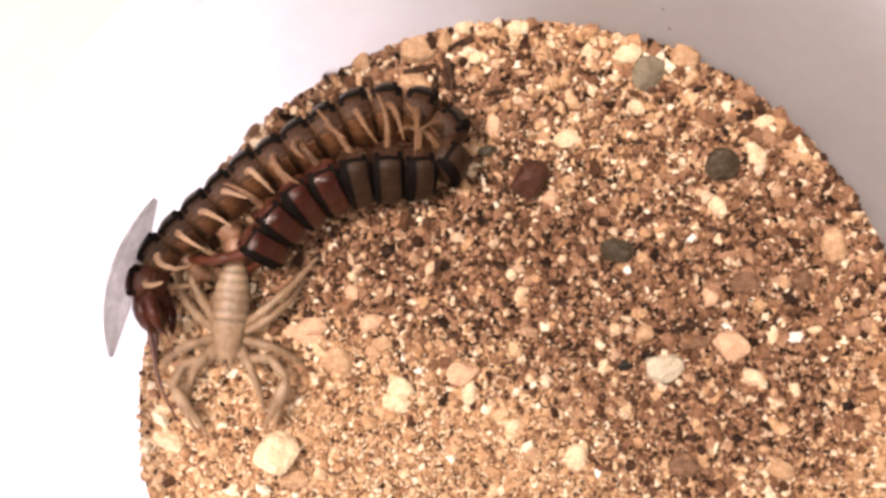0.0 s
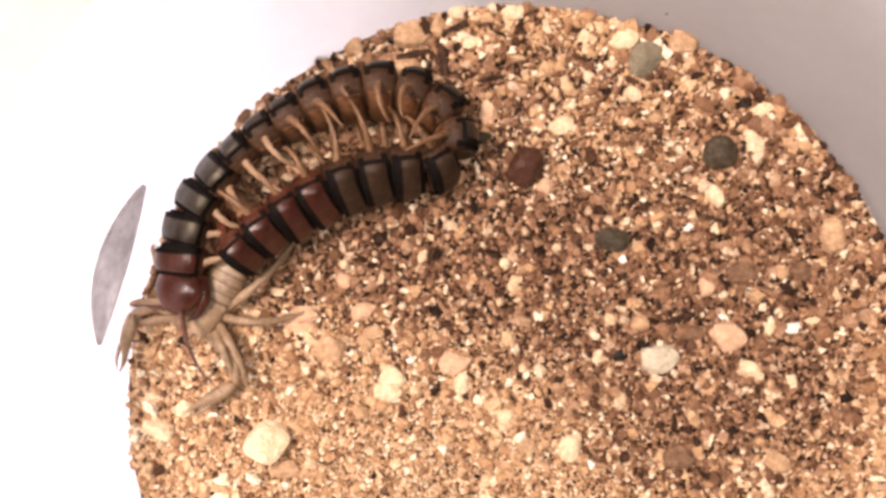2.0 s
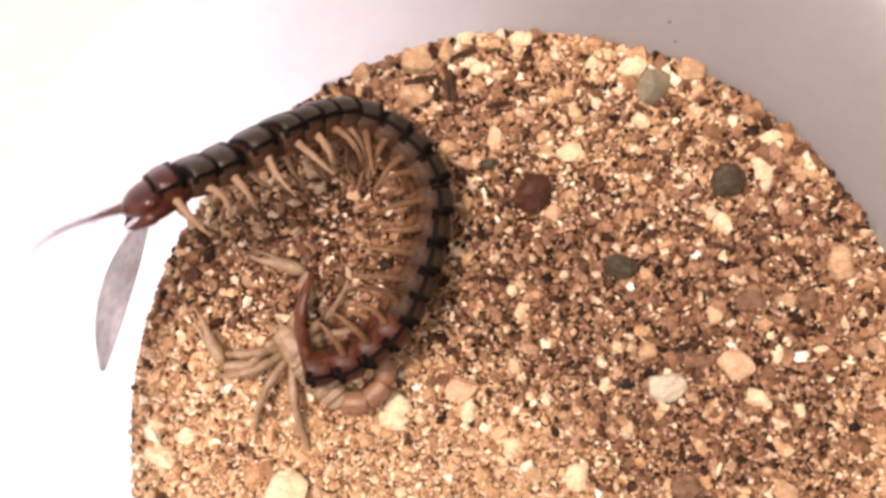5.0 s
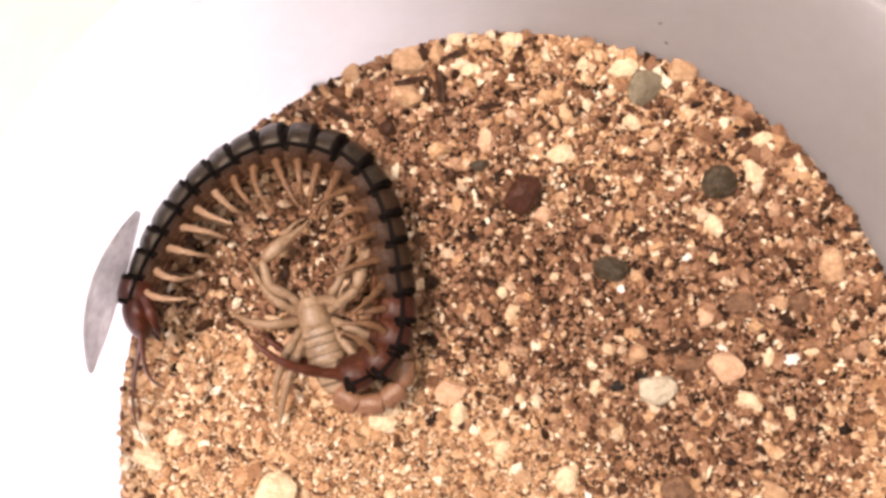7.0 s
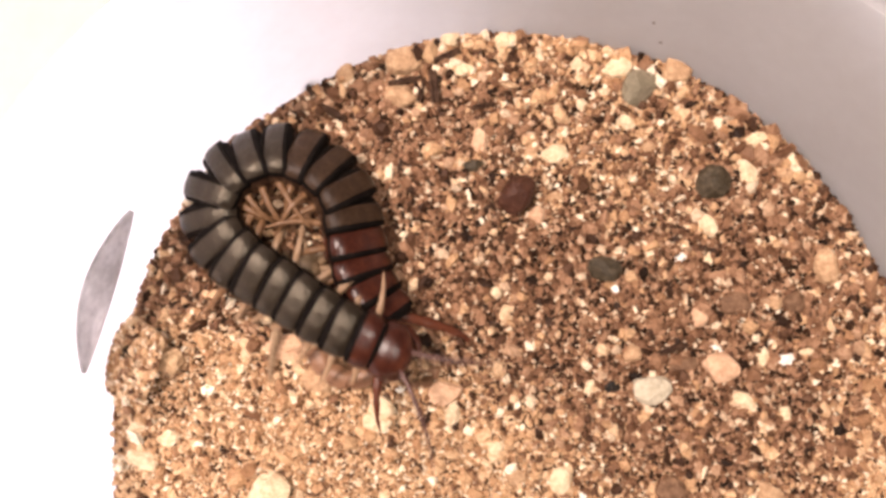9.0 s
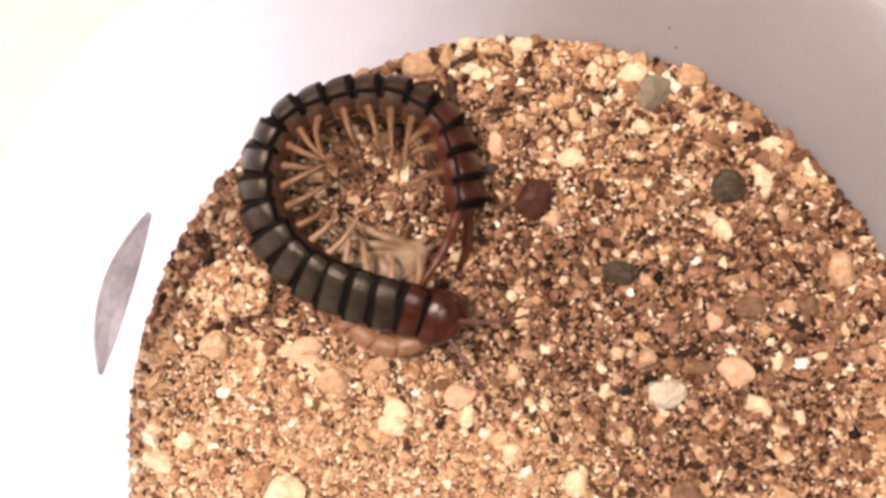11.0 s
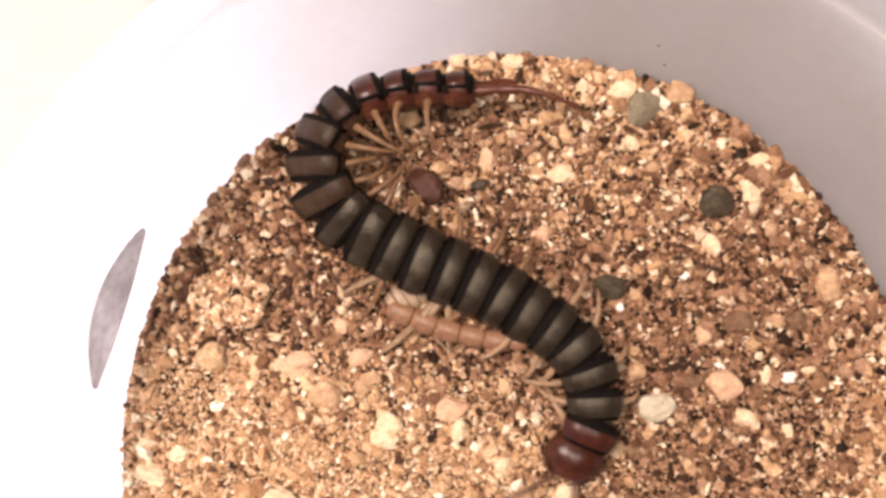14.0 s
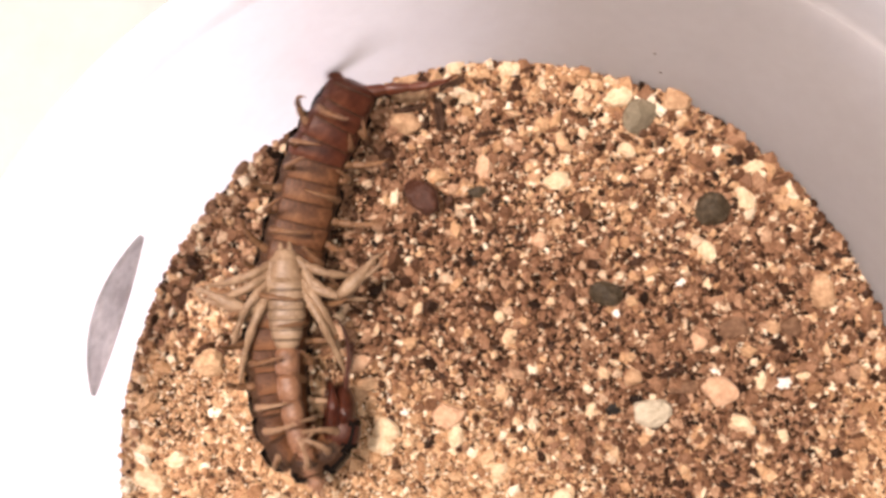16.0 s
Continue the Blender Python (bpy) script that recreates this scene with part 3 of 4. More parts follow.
def plate_mesh(a0, a1, lift, band):
    """A hard curved plate with thickness; its hind edge is the second material and rides over the next plate."""
    bm = bmesh.new()
    L = SEG_LEN / 2
    rows = ((-L * 0.88, 0.955, 0.16), (-L * 0.84, 0.985, 0.2), (-L * band, 1.0, 0.14), (-L * band + 0.06, 1.0, 0.13), (-L * 0.3, 1.02, 0.08), (L * 0.2, 1.02, 0.02), (L * 0.55, 0.985, -0.04), (L * 0.76, 0.95, -0.08), (L * 0.82, 0.925, -0.12))
    loops = []
    for y, k, more in rows:
        outer = cross(y, k, a0, a1, 21, lift + more)
        ridge = [(x, yy, z + (0.03 if abs(abs(x) - HALF_W * 0.42) < 0.4 and z > 0 else 0)) for x, yy, z in outer]
        loops.append(ridge + cross(y, k, a0, a1, 21, lift + more - 0.24)[::-1])
    rings(bm, loops)
    bmesh.ops.recalc_face_normals(bm, faces=bm.faces)
    for f in bm.faces:
        c = f.calc_center_median()
        # dark side margins on the back plates
        f.material_index = 1 if c.y < -L * band * MM or (a1 < 180 and c.z < 1.6 * MM) else 0
    return bm


LEG_CURLS = (10, 18, 26, 34)


def leg_mesh(side, curl):
    """A jointed leg of about ten millimetres that bends down by curl degrees at each joint, with a dark claw."""
    bm = bmesh.new()
    j, aim = [Vector((0, 0, 0))], radians(24)
    for k, reach in enumerate((1.7, 2.3, 2.2, 2.0, 1.5)):
        j.append(j[-1] + Vector((side * math.cos(aim) * reach, -0.32 * reach * (k / 3), math.sin(aim) * reach)))
        aim -= radians(curl)
    pts, rad = jointed(j, (0.80, 0.70, 0.58, 0.44, 0.29, 0.06))
    tube(bm, pts, rad, 8)
    for f in bm.faces:
        f.material_index = 1 if (f.calc_center_median() / MM - j[-1]).length < 0.8 else 0
    return bm


centipede = tagged(new("centipede"), "glossy grey-brown centipede with black bands and rust-red head", "centipede")
body_parts, leg_parts = [], []

# head: a flattened heart-shaped capsule
bm = bmesh.new()
bmesh.ops.create_uvsphere(bm, u_segments=28, v_segments=18, radius=1.0)
for v in bm.verts:
    x, y, z = v.co
    wide = 1.0 - 0.22 * max(0, y) + 0.06 * max(0, -y)
    v.co = Vector((x * 4.9 * wide, y * 4.2, z * (2.5 if z > 0 else 2.0))) * MM
head = part("head", bm, RUST, centipede, "glossy rust-red head capsule")
for side in (-1, 1):
    bm = bmesh.new()
    tube(bm, *jointed([(2.6 * side, -3.0, -1.6), (4.2 * side, 0.3, -1.7), (3.4 * side, 3.2, -1.8), (0.9 * side, 5.2, -1.9)], (1.5, 1.3, 0.8, 0.08)), 10)
    part("forcipule", bm, [RUST], head, "curved dark red fang")
antennae = []
for side in (-1, 1):
    bm = bmesh.new()
    pts, rad = [], []
    for k in range(37):
        u = k / 36
        pts.append((side * (1.3 * u + 3.5 * u * u), 20.0 * u - 3 * u * u, 2.2 * math.sin(2.6 * u)))
        rad.append((0.44 * (1 - u) ** 0.8 + 0.08) * (1.0 if k % 2 else 0.86))
    tube(bm, pts, rad, 8)
    antennae.append((part("antenna", bm, ANTENNA, head, "thin tapering brown antenna"), side))

# the ringed trunk
shared = {}


def shared_part(key, name, make, mats, parent, label=""):
    """A part that reuses one mesh for all its repeats."""
    if key not in shared:
        ob = part(name, make(), mats, parent, label)
        shared[key] = ob.data
        return ob
    ob = new(name, shared[key])
    ob.parent = parent
    if label:
        ob["label"] = label
    return ob


for i in range(SEGMENTS):
    hind = i >= SEGMENTS - 4
    tip = i < 1 or i >= SEGMENTS - 4
    tone = "red" if i < 1 or hind else "tawny"
    seg = shared_part("seg" + tone, "segment", segment_mesh, [RED_BELLY if tone == "red" else FLANK, BAND], centipede)
    k = float(np.interp(i, (0, 1, 4, 9, 15, 18, 20), (0.84, 0.84, 0.92, 1.06, 1.08, 0.98, 0.84)))
    seg.scale = (k, 1.0, k)
    shell = RUST if tip else HIND_TERGITE if i >= 13 else TERGITE
    back = shared_part("tergite" + shell.name, "back_plate", lambda: plate_mesh(5, 175, 0.2, 0.5), [shell, BAND], seg)
    tilt = random.Random(i + 40)
    back.matrix_basis = pose(0, 0, 0, tilt.gauss(0, 1.6), tilt.gauss(0, 2.5), tilt.gauss(0, 1.5)) @ Matrix.Diagonal((1.0, 1.05 if i % 2 else 0.93, 1.0, 1.0))
    shared_part("sternite" + tone, "belly_plate", lambda: plate_mesh(226, 314, 0.12, 0.75), [RED_BELLY if tone == "red" else BELLY, FLANK], seg)
    body_parts.append(seg)
    if i < SEGMENTS - 1:
        for side in (-1, 1):
            curl = LEG_CURLS[(i * 7 + (side > 0) * 2) % 4]
            leg = shared_part("leg%d,%d,%d" % (side, curl, i < 6), "leg", lambda: leg_mesh(side, curl), [PALE_LEG if i < 6 else LEG, RED_LEG], seg)
            leg_parts.append((leg, i, side))
terminal = []
for side in (-1, 1):
    bm = bmesh.new()
    j = [(0, 0, 0), (0.7 * side, -4.8, 0.8), (1.5 * side, -9.4, 1.2), (1.9 * side, -13.4, 0.5), (1.5 * side, -16.8, -0.9), (0.5 * side, -19.4, -2.5)]
    tube(bm, *jointed(j, (1.2, 1.2, 1.0, 0.75, 0.5, 0.07)), 10)
    leg = part("terminal_leg", bm, [RED_LEG], body_parts[-1], "long thick red-brown hind leg with a claw")
    terminal.append((leg, side))


# ---- the pale scorpion that the centipede holds ----
scorpion = tagged(new("scorpion"), "pale straw-yellow scorpion gripped by the centipede", "scorpion")


def ringed(loops_at, bumps, name, mat, label, parent=scorpion):
    """A body lofted along -y through (y, half width, half height, z) stations, with raised rings."""
    bm = bmesh.new()
    loops = []
    n = 48
    ys = [q[0] for q in loops_at]
    for k in range(n + 1):
        u = k / n
        y = ys[0] + (ys[-1] - ys[0]) * u
        w, h, z = (float(np.interp(-y, [-v for v in ys], [q[c] for q in loops_at])) for c in (1, 2, 3))
        swell = 1 + (0.07 * (0.5 - abs((u * bumps) % 1 - 0.5)) * 2 if bumps else 0)
        loops.append([(w * swell * math.copysign(abs(math.cos(a)) ** 0.85, math.cos(a)), y, z + h * swell * math.sin(a)) for a in (2 * math.pi * i / 20 for i in range(20))])
    rings(bm, loops)
    bmesh.ops.recalc_face_normals(bm, faces=bm.faces)
    for f in bm.faces:
        u = (f.calc_center_median().y / MM - ys[0]) / (ys[-1] - ys[0])
        f.material_index = 1 if bumps and abs((u * bumps) % 1 - 0.5) > 0.4 else 0
    return part(name, bm, [mat, DUSKY] if bumps else mat, parent, label)


ringed([(3.6, 0.8, 0.5, 0.3), (3.2, 1.7, 1.1, 0.3), (1.5, 2.4, 1.6, 0.4), (-1.2, 2.8, 1.9, 0.4), (-2.0, 2.7, 1.8, 0.3)], 0, "head_shield", STRAW, "")
ringed([(-1.6, 2.6, 1.6, 0.2), (-4.0, 3.1, 1.9, 0.2), (-8.0, 3.1, 1.9, 0.1), (-11.5, 2.4, 1.6, 0.1), (-13.4, 1.5, 1.2, 0.1)], 7, "abdomen", GREYSKIN, "dusty ringed abdomen")
for side in (-1, 1):
    bm = bmesh.new()
    tube(bm, *jointed([(0.7 * side, 3.2, 0.4), (0.8 * side, 4.2, 0.4), (0.5 * side, 5.0, 0.1)], (0.6, 0.55, 0.1)), 8)
    part("jaw", bm, [STRAW], scorpion, "small pale jaw")

TAIL_SEGMENT = 4.3
tail = []
for k in range(5):
    g = 2.05 - 0.08 * k
    tail.append(ringed([(0.15, g * 0.72, g * 0.66, 0), (-0.5, g * 0.98, g * 0.9, 0), (-TAIL_SEGMENT * 0.6, g * 1.06, g * 0.98, 0), (-TAIL_SEGMENT + 0.2, g * 0.95, g * 0.9, 0), (-TAIL_SEGMENT - 0.15, g * 0.7, g * 0.66, 0)],
                       0, "tail_segment", TAIL, ""))
bm = bmesh.new()
tube(bm, [(0, 0.1, 0), (0, -0.6, 0.1), (0, -1.8, 0.2), (0, -2.9, 0.4), (0, -3.7, 0.3), (0, -4.6, -0.3), (0, -5.2, -1.2)], [0.7, 1.2, 1.35, 1.0, 0.55, 0.25, 0.04], 12)
tail.append(part("sting", bm, TAIL, scorpion, "swollen sting with a curved point"))

pedipalps, walkers = [], []
for side in (-1, 1):
    bm = bmesh.new()
    tube(bm, *jointed([(0, 0, 0), (2.2 * side, 1.2, 0.3), (6.0 * side, 1.6, 0.5), (8.6 * side, 5.4, 0.5)], (0.8, 0.95, 0.98, 0.85)), 10)
    arm = part("pincer_arm", bm, [STRAW], scorpion, "thick pale arm")
    bm = bmesh.new()
    tube(bm, [(0, 0, 0), (0, 0.8, 0), (0, 2.8, 0), (0, 5.0, 0), (-0.25 * side, 6.4, 0), (-0.5 * side, 8.6, 0), (-0.2 * side, 10.6, 0)], [0.6, 1.0, 1.3, 1.15, 0.72, 0.42, 0.09], 10, flat=0.85)
    claw = part("pincer", bm, [STRAW], arm, "pale pincer claw")
    bm = bmesh.new()
    tube(bm, [(0.4 * side, 4.6, 0), (0.85 * side, 6.2, 0), (0.9 * side, 8.4, 0), (0.3 * side, 10.4, 0)], [0.5, 0.42, 0.3, 0.06], 8)
    finger = part("finger", bm, [STRAW], arm)
    for ob in (claw, finger):
        ob.matrix_basis = pose(8.5 * side * MM, 5.3 * MM, 0.5 * MM, 0, 0, 28 * side)
    pedipalps.append((arm, side))
LEG_AIM = (42, 12, -22, -52)
for row, reach in enumerate((9.5, 11.0, 12.5, 14.5)):
    for side in (-1, 1):
        bm = bmesh.new()
        d = Vector((side * math.cos(radians(LEG_AIM[row])), math.sin(radians(LEG_AIM[row])), 0))
        n = Vector((0, 1 if row < 2 else -1, 0))
        j = [Vector((0, 0, 0)), d * reach * 0.22 + Vector((0, 0, 1.2)), d * reach * 0.5 + Vector((0, 0, 1.8)) + n * 0.4, d * reach * 0.76 + Vector((0, 0, 0.2)) + n * 1.6,
             d * reach * 0.93 + Vector((0, 0, -1.2)) + n * 3.0, d * reach + Vector((0, 0, -2.0)) + n * 4.0]
        tube(bm, *jointed(j, (0.85, 0.95, 0.85, 0.68, 0.45, 0.14)), 8)
        r = random.Random(row * 2 + side)
        for _ in range(14):
            u = r.uniform(0.3, 0.97)
            k = min(4, int(u * 5))
            p = j[k].lerp(j[k + 1], u * 5 - k)
            q = p + Vector((r.gauss(0, 1), r.gauss(0, 1), r.gauss(0, 1))).normalized() * r.uniform(0.6, 1.2)
            tube(bm, [p, p.lerp(q, 0.5), q], [0.06, 0.045, 0.02], 3)
        walkers.append((part("walking_leg", bm, [STRAW], scorpion, "thin pale leg"), row, side))


# ---- movement ----
STANCES = []


def stance(t, *points):
    """The line of the body at t from the tip of the head to the tail: x, y, z in millimetres and roll in degrees (0 = back up, 90 = lying on its side)."""
    STANCES.append((t, np.array(points, dtype=float)))


def even_line(p, n=61):
    """A smooth line through points, in n even steps."""
    m = np.zeros_like(p)
    m[1:-1], m[0], m[-1] = (p[2:] - p[:-2]) / 2, p[1] - p[0], p[-1] - p[-2]
    u = np.linspace(0, len(p) - 1 - 1e-6, 400)
    k = u.astype(int)
    f = (u - k)[:, None]
    q = (2 * f ** 3 - 3 * f ** 2 + 1) * p[k] + (f ** 3 - 2 * f ** 2 + f) * m[k] + (3 * f ** 2 - 2 * f ** 3) * p[k + 1] + (f ** 3 - f ** 2) * m[k + 1]
    s = np.r_[0, np.cumsum(np.linalg.norm(np.diff(q[:, :3], axis=0), axis=1))]
    return np.stack([np.interp(np.linspace(0, s[-1], n), s, q[:, c]) for c in range(4)], 1)


def glide(times, values, t):
    """Smooth values between times, with no overshoot."""
    k = int(np.clip(np.searchsorted(times, t, side="right") - 1, 0, len(times) - 2))

    def slope(i):
        if i == 0 or i == len(times) - 1:
            return np.zeros_like(values[0])
        a, b = (values[i] - values[i - 1]) / (times[i] - times[i - 1]), (values[i + 1] - values[i]) / (times[i + 1] - times[i])
        return np.where(a * b > 0, 2 * a * b / (a + b + 1e-12 * np.sign(a + b) + 1e-15), 0.0)
    h = times[k + 1] - times[k]
    f = (t - times[k]) / h
    return ((2 * f ** 3 - 3 * f ** 2 + 1) * values[k] + (f ** 3 - 2 * f ** 2 + f) * h * slope(k)
            + (3 * f ** 2 - 2 * f ** 3) * values[k + 1] + (f ** 3 - f ** 2) * h * slope(k + 1))


def body_pose(line, f):
    """The pose of the ring at the fraction f of the line, and its roll."""
    u = f * (len(line) - 1)
    at = [np.interp(u, range(len(line)), line[:, c]) for c in range(4)]
    lo, hi = max(0.0, u - 1.6), min(len(line) - 1.0, u + 1.6)
    along = Vector([np.interp(hi, range(len(line)), line[:, c]) - np.interp(lo, range(len(line)), line[:, c]) for c in range(3)]).normalized()
    left = Vector((0, 0, 1)).cross(along).normalized()
    up = along.cross(left).normalized()
    r = radians(at[3])
    back = (up * math.cos(r) + left * math.sin(r)).normalized()
    yy = -along
    xx = yy.cross(back).normalized()
    z = max(at[2], abs(math.cos(r)) * 3.3 + abs(math.sin(r)) * 5.3 + 0.2)
    m = Matrix((xx, yy, back)).transposed().to_4x4()
    m.translation = Vector((at[0], at[1], z)) * MM
    return m, at[3]


# seconds, x, y, z, heading, turn of the tail at its root, bend from tail segment to segment
SCORPION_PATH = [
    (0, -37.2, -15.6, 4, -95, 0, 50),
    (0.5, -37.2, -8.9, 4, -108, 0, 50),
    (1, -37.6, -9.1, 4, -95, 0, 50),
    (1.5, -38.0, -13.8, 3.5, -112, 0, 50),
    (2, -39.4, -13.8, 3.5, -118, 0, 50),
    (2.5, -43.0, -10.8, 3.5, -108, 0, 50),
    (3, -21.7, -25.2, 2.8, -135, 0, 8),
    (3.5, -19.7, -23.2, 2.8, -118, 0, 6),
    (4, -22.8, -22.1, 2.8, -190, 60, 42),
    (4.5, -26.0, -18.0, 2.8, -218, 60, 42),
    (7, -20.0, -8.8, 4.5, -252, 40, 38),
    (7.5, -20.6, -8.7, 4.5, -250, 40, 38),
    (8, -18.4, -6.6, 4.5, -252, 40, 38),
    (8.5, -20.4, -9.1, 4.5, -225, 40, 38),
    (9, -20.7, -1.2, 2.5, -262, 20, 40),
    (9.5, -21.6, 0.5, 2.5, -280, 20, 40),
    (12, 5.1, 2.5, 2.5, -340, 110, 22),
    (12.3, 6.0, -0.8, 2.5, -338, 105, 60),
    (12.5, 6.4, -0.8, 2.5, -337, 105, 62),
    (12.7, 4.5, 1.5, 2.5, -336, 115, 30),
    (13, 2.2, 5.6, 2.5, -335, 125, 10),
    (13.5, 3.5, 2.7, 2.5, -326, 120, 4),
    (14, 3.3, 3.3, 2.5, -326, 122, 4),
    (14.5, 9.8, -10.0, 2.5, -320, 100, 8),
    (15, -0.4, -8.7, 2.5, -310, 45, 12),
    (15.5, -9.5, -7.9, 2.5, -272, 0, -10),
    (15.7, -12.2, 1.9, 8, -265, 10, 8),
    (15.9, -24.5, 3.1, 8.6, -268, 0, 5),
    (16, -24.5, 3.1, 8.6, -268, 0, 5),
]


def motions():
    stance(0, (-47.9, -14.5, 8, 90), (-50.4, -8.6, 7.6, 96), (-49.1, -2.3, 7.3, 102), (-44.4, 2.5, 6.9, 107), (-38.6, 7.4, 6.5, 112), (-32.4, 12.2, 6.1, 116), (-25.6, 16.1, 5.9, 117), (-18.9, 20.0, 5.8, 117), (-12.5, 22.5, 5.6, 119), (-6.2, 23.0, 5.5, 115), (-0.9, 21.0, 6.1, 110), (1.3, 17.0, 6.6, 92), (-2.3, 13.8, 7.2, 71), (-8.1, 13.3, 8.1, 57), (-13.8, 12.6, 8.5, 56), (-19.6, 10.6, 8.5, 54), (-24.3, 7.8, 8.5, 53), (-28.7, 3.5, 8.5, 51), (-31.5, -1.3, 8.5, 50))
    stance(0.5, (-41.7, -6.5, 8, 80), (-43.9, -0.6, 7.7, 90), (-42.5, 5.6, 7.4, 97), (-37.7, 11.4, 7.1, 105), (-31.8, 15.8, 6.8, 113), (-25.1, 18.9, 6.5, 116), (-18.4, 21.7, 6.2, 117), (-12.1, 23.4, 5.9, 118), (-6.4, 23.5, 5.6, 116), (-1.8, 21.2, 5.9, 105), (-1.0, 17.0, 6.7, 85), (-5.3, 15.1, 7.5, 62), (-11.5, 15.0, 8.3, 49), (-17.2, 15.2, 9, 46), (-22.9, 14.5, 9, 43), (-28.6, 12.3, 9, 43), (-33.8, 8.0, 9, 44), (-36.4, 3.7, 9, 45))
    stance(1, (-40.2, -8.3, 8, 94), (-41.4, -1.8, 7.6, 90), (-43.0, 4.4, 7.3, 86), (-41.1, 10.7, 6.9, 90), (-36.4, 15.5, 6.5, 94), (-30.7, 19.4, 6.1, 103), (-24.0, 21.9, 5.9, 112), (-17.3, 23.3, 5.8, 116), (-10.5, 23.9, 5.6, 117), (-3.8, 22.7, 5.5, 119), (1.5, 19.0, 6.2, 105), (1.6, 14.6, 6.9, 84), (-3.7, 12.7, 7.5, 61), (-10.3, 12.1, 8.2, 47), (-17.0, 12.0, 8.5, 45), (-22.7, 11.2, 8.5, 43), (-27.9, 9.0, 8.5, 43), (-33.1, 5.7, 8.5, 44), (-36.0, 1.9, 8.5, 45))
    stance(1.5, (-42.3, -14.2, 7, 25), (-41.4, -8.4, 6.7, 29), (-42.0, -1.7, 6.5, 34), (-40.9, 4.6, 6.2, 44), (-37.7, 10.4, 5.9, 60), (-32.4, 15.2, 5.7, 83), (-26.7, 18.6, 5.5, 101), (-20.0, 21.6, 5.5, 112), (-13.2, 23.0, 5.5, 119), (-6.5, 23.1, 5.5, 118), (-0.9, 20.8, 5.8, 111), (2.4, 16.5, 6.5, 98), (-0.8, 13.2, 7.1, 77), (-6.8, 12.2, 7.5, 60), (-12.5, 10.9, 7.9, 53), (-17.7, 8.7, 8.1, 51), (-22.6, 6.2, 8.2, 48), (-27.9, 2.9, 8.3, 49), (-32.8, -1.3, 8.4, 49), (-35.5, -4.5, 8.5, 50))
    stance(2, (-44.1, -13.6, 7, 25), (-43.2, -8.3, 6.7, 29), (-42.6, -2.1, 6.5, 34), (-40.8, 4.4, 6.2, 44), (-36.5, 10.4, 5.9, 60), (-31.8, 15.0, 5.7, 83), (-26.1, 18.6, 5.5, 101), (-19.4, 22.0, 5.5, 112), (-12.7, 23.9, 5.5, 119), (-5.9, 24.0, 5.5, 118), (-0.2, 21.5, 5.8, 111), (2.9, 17.2, 6.5, 98), (1.6, 13.2, 7.1, 80), (-3.4, 11.6, 7.5, 65), (-8.8, 10.9, 7.9, 59), (-14.3, 9.2, 8.1, 56), (-19.5, 6.8, 8.2, 54), (-24.7, 3.7, 8.3, 55), (-29.6, 0.4, 8.4, 55), (-33.9, -4.1, 8.5, 56))
    stance(2.5, (-47.4, -0.4, 8, 75), (-41.7, 1.5, 7.2, 87), (-35.2, 5.2, 6.4, 93), (-30.3, 10.0, 5.9, 97), (-24.8, 14.9, 5.7, 99), (-19.1, 19.0, 5.4, 102), (-12.4, 22.2, 5.2, 103), (-6.6, 22.7, 5, 104), (-1.6, 20.8, 5.2, 105), (0.9, 16.2, 5.3, 106), (-0.8, 10.4, 5.5, 109), (-5.5, 6.6, 5.6, 111), (-11.3, 3.4, 5.8, 111), (-16.0, 0.0, 5.9, 111), (-20.8, -3.5, 6.1, 111), (-25.6, -6.9, 6.2, 111), (-31.3, -10.3, 6.4, 112), (-35.6, -12.5, 6.5, 112))
    stance(3, (-23.3, 29.1, 26, 115), (-26.4, 24.7, 24.5, 116), (-29.8, 21.0, 23.1, 118), (-33.3, 17.0, 18.8, 119), (-33.0, 13.3, 14, 120), (-28.4, 15.5, 9.8, 122), (-23.7, 19.5, 6.9, 106), (-18.0, 23.0, 6.1, 104), (-12.3, 24.0, 5.7, 102), (-6.6, 21.6, 5.5, 101), (-3.2, 16.9, 5.6, 102), (-2.3, 10.6, 5.7, 102), (-3.2, 3.9, 5.8, 102), (-6.0, -1.8, 5.9, 103), (-9.5, -7.7, 6.3, 103), (-12.9, -13.0, 7, 104), (-16.6, -18.1, 7.8, 104), (-20.1, -22.8, 8.5, 104))
    stance(3.5, (-27.1, 29.5, 28, 165), (-27.9, 25.5, 26.4, 165), (-29.3, 21.7, 22.5, 164), (-30.9, 18.1, 17.2, 152), (-30.0, 16.5, 11.4, 136), (-25.1, 19.6, 7.9, 107), (-19.6, 22.9, 6.7, 104), (-14.0, 24.2, 5.7, 102), (-8.3, 22.8, 5.6, 101), (-4.0, 19.0, 5.7, 102), (-2.0, 13.7, 5.8, 102), (-2.0, 8.0, 5.8, 102), (-3.6, 1.3, 5.9, 103), (-6.6, -5.4, 6.2, 103), (-10.2, -11.2, 6.9, 103), (-13.7, -16.7, 7.7, 103), (-17.2, -21.4, 8.5, 104))
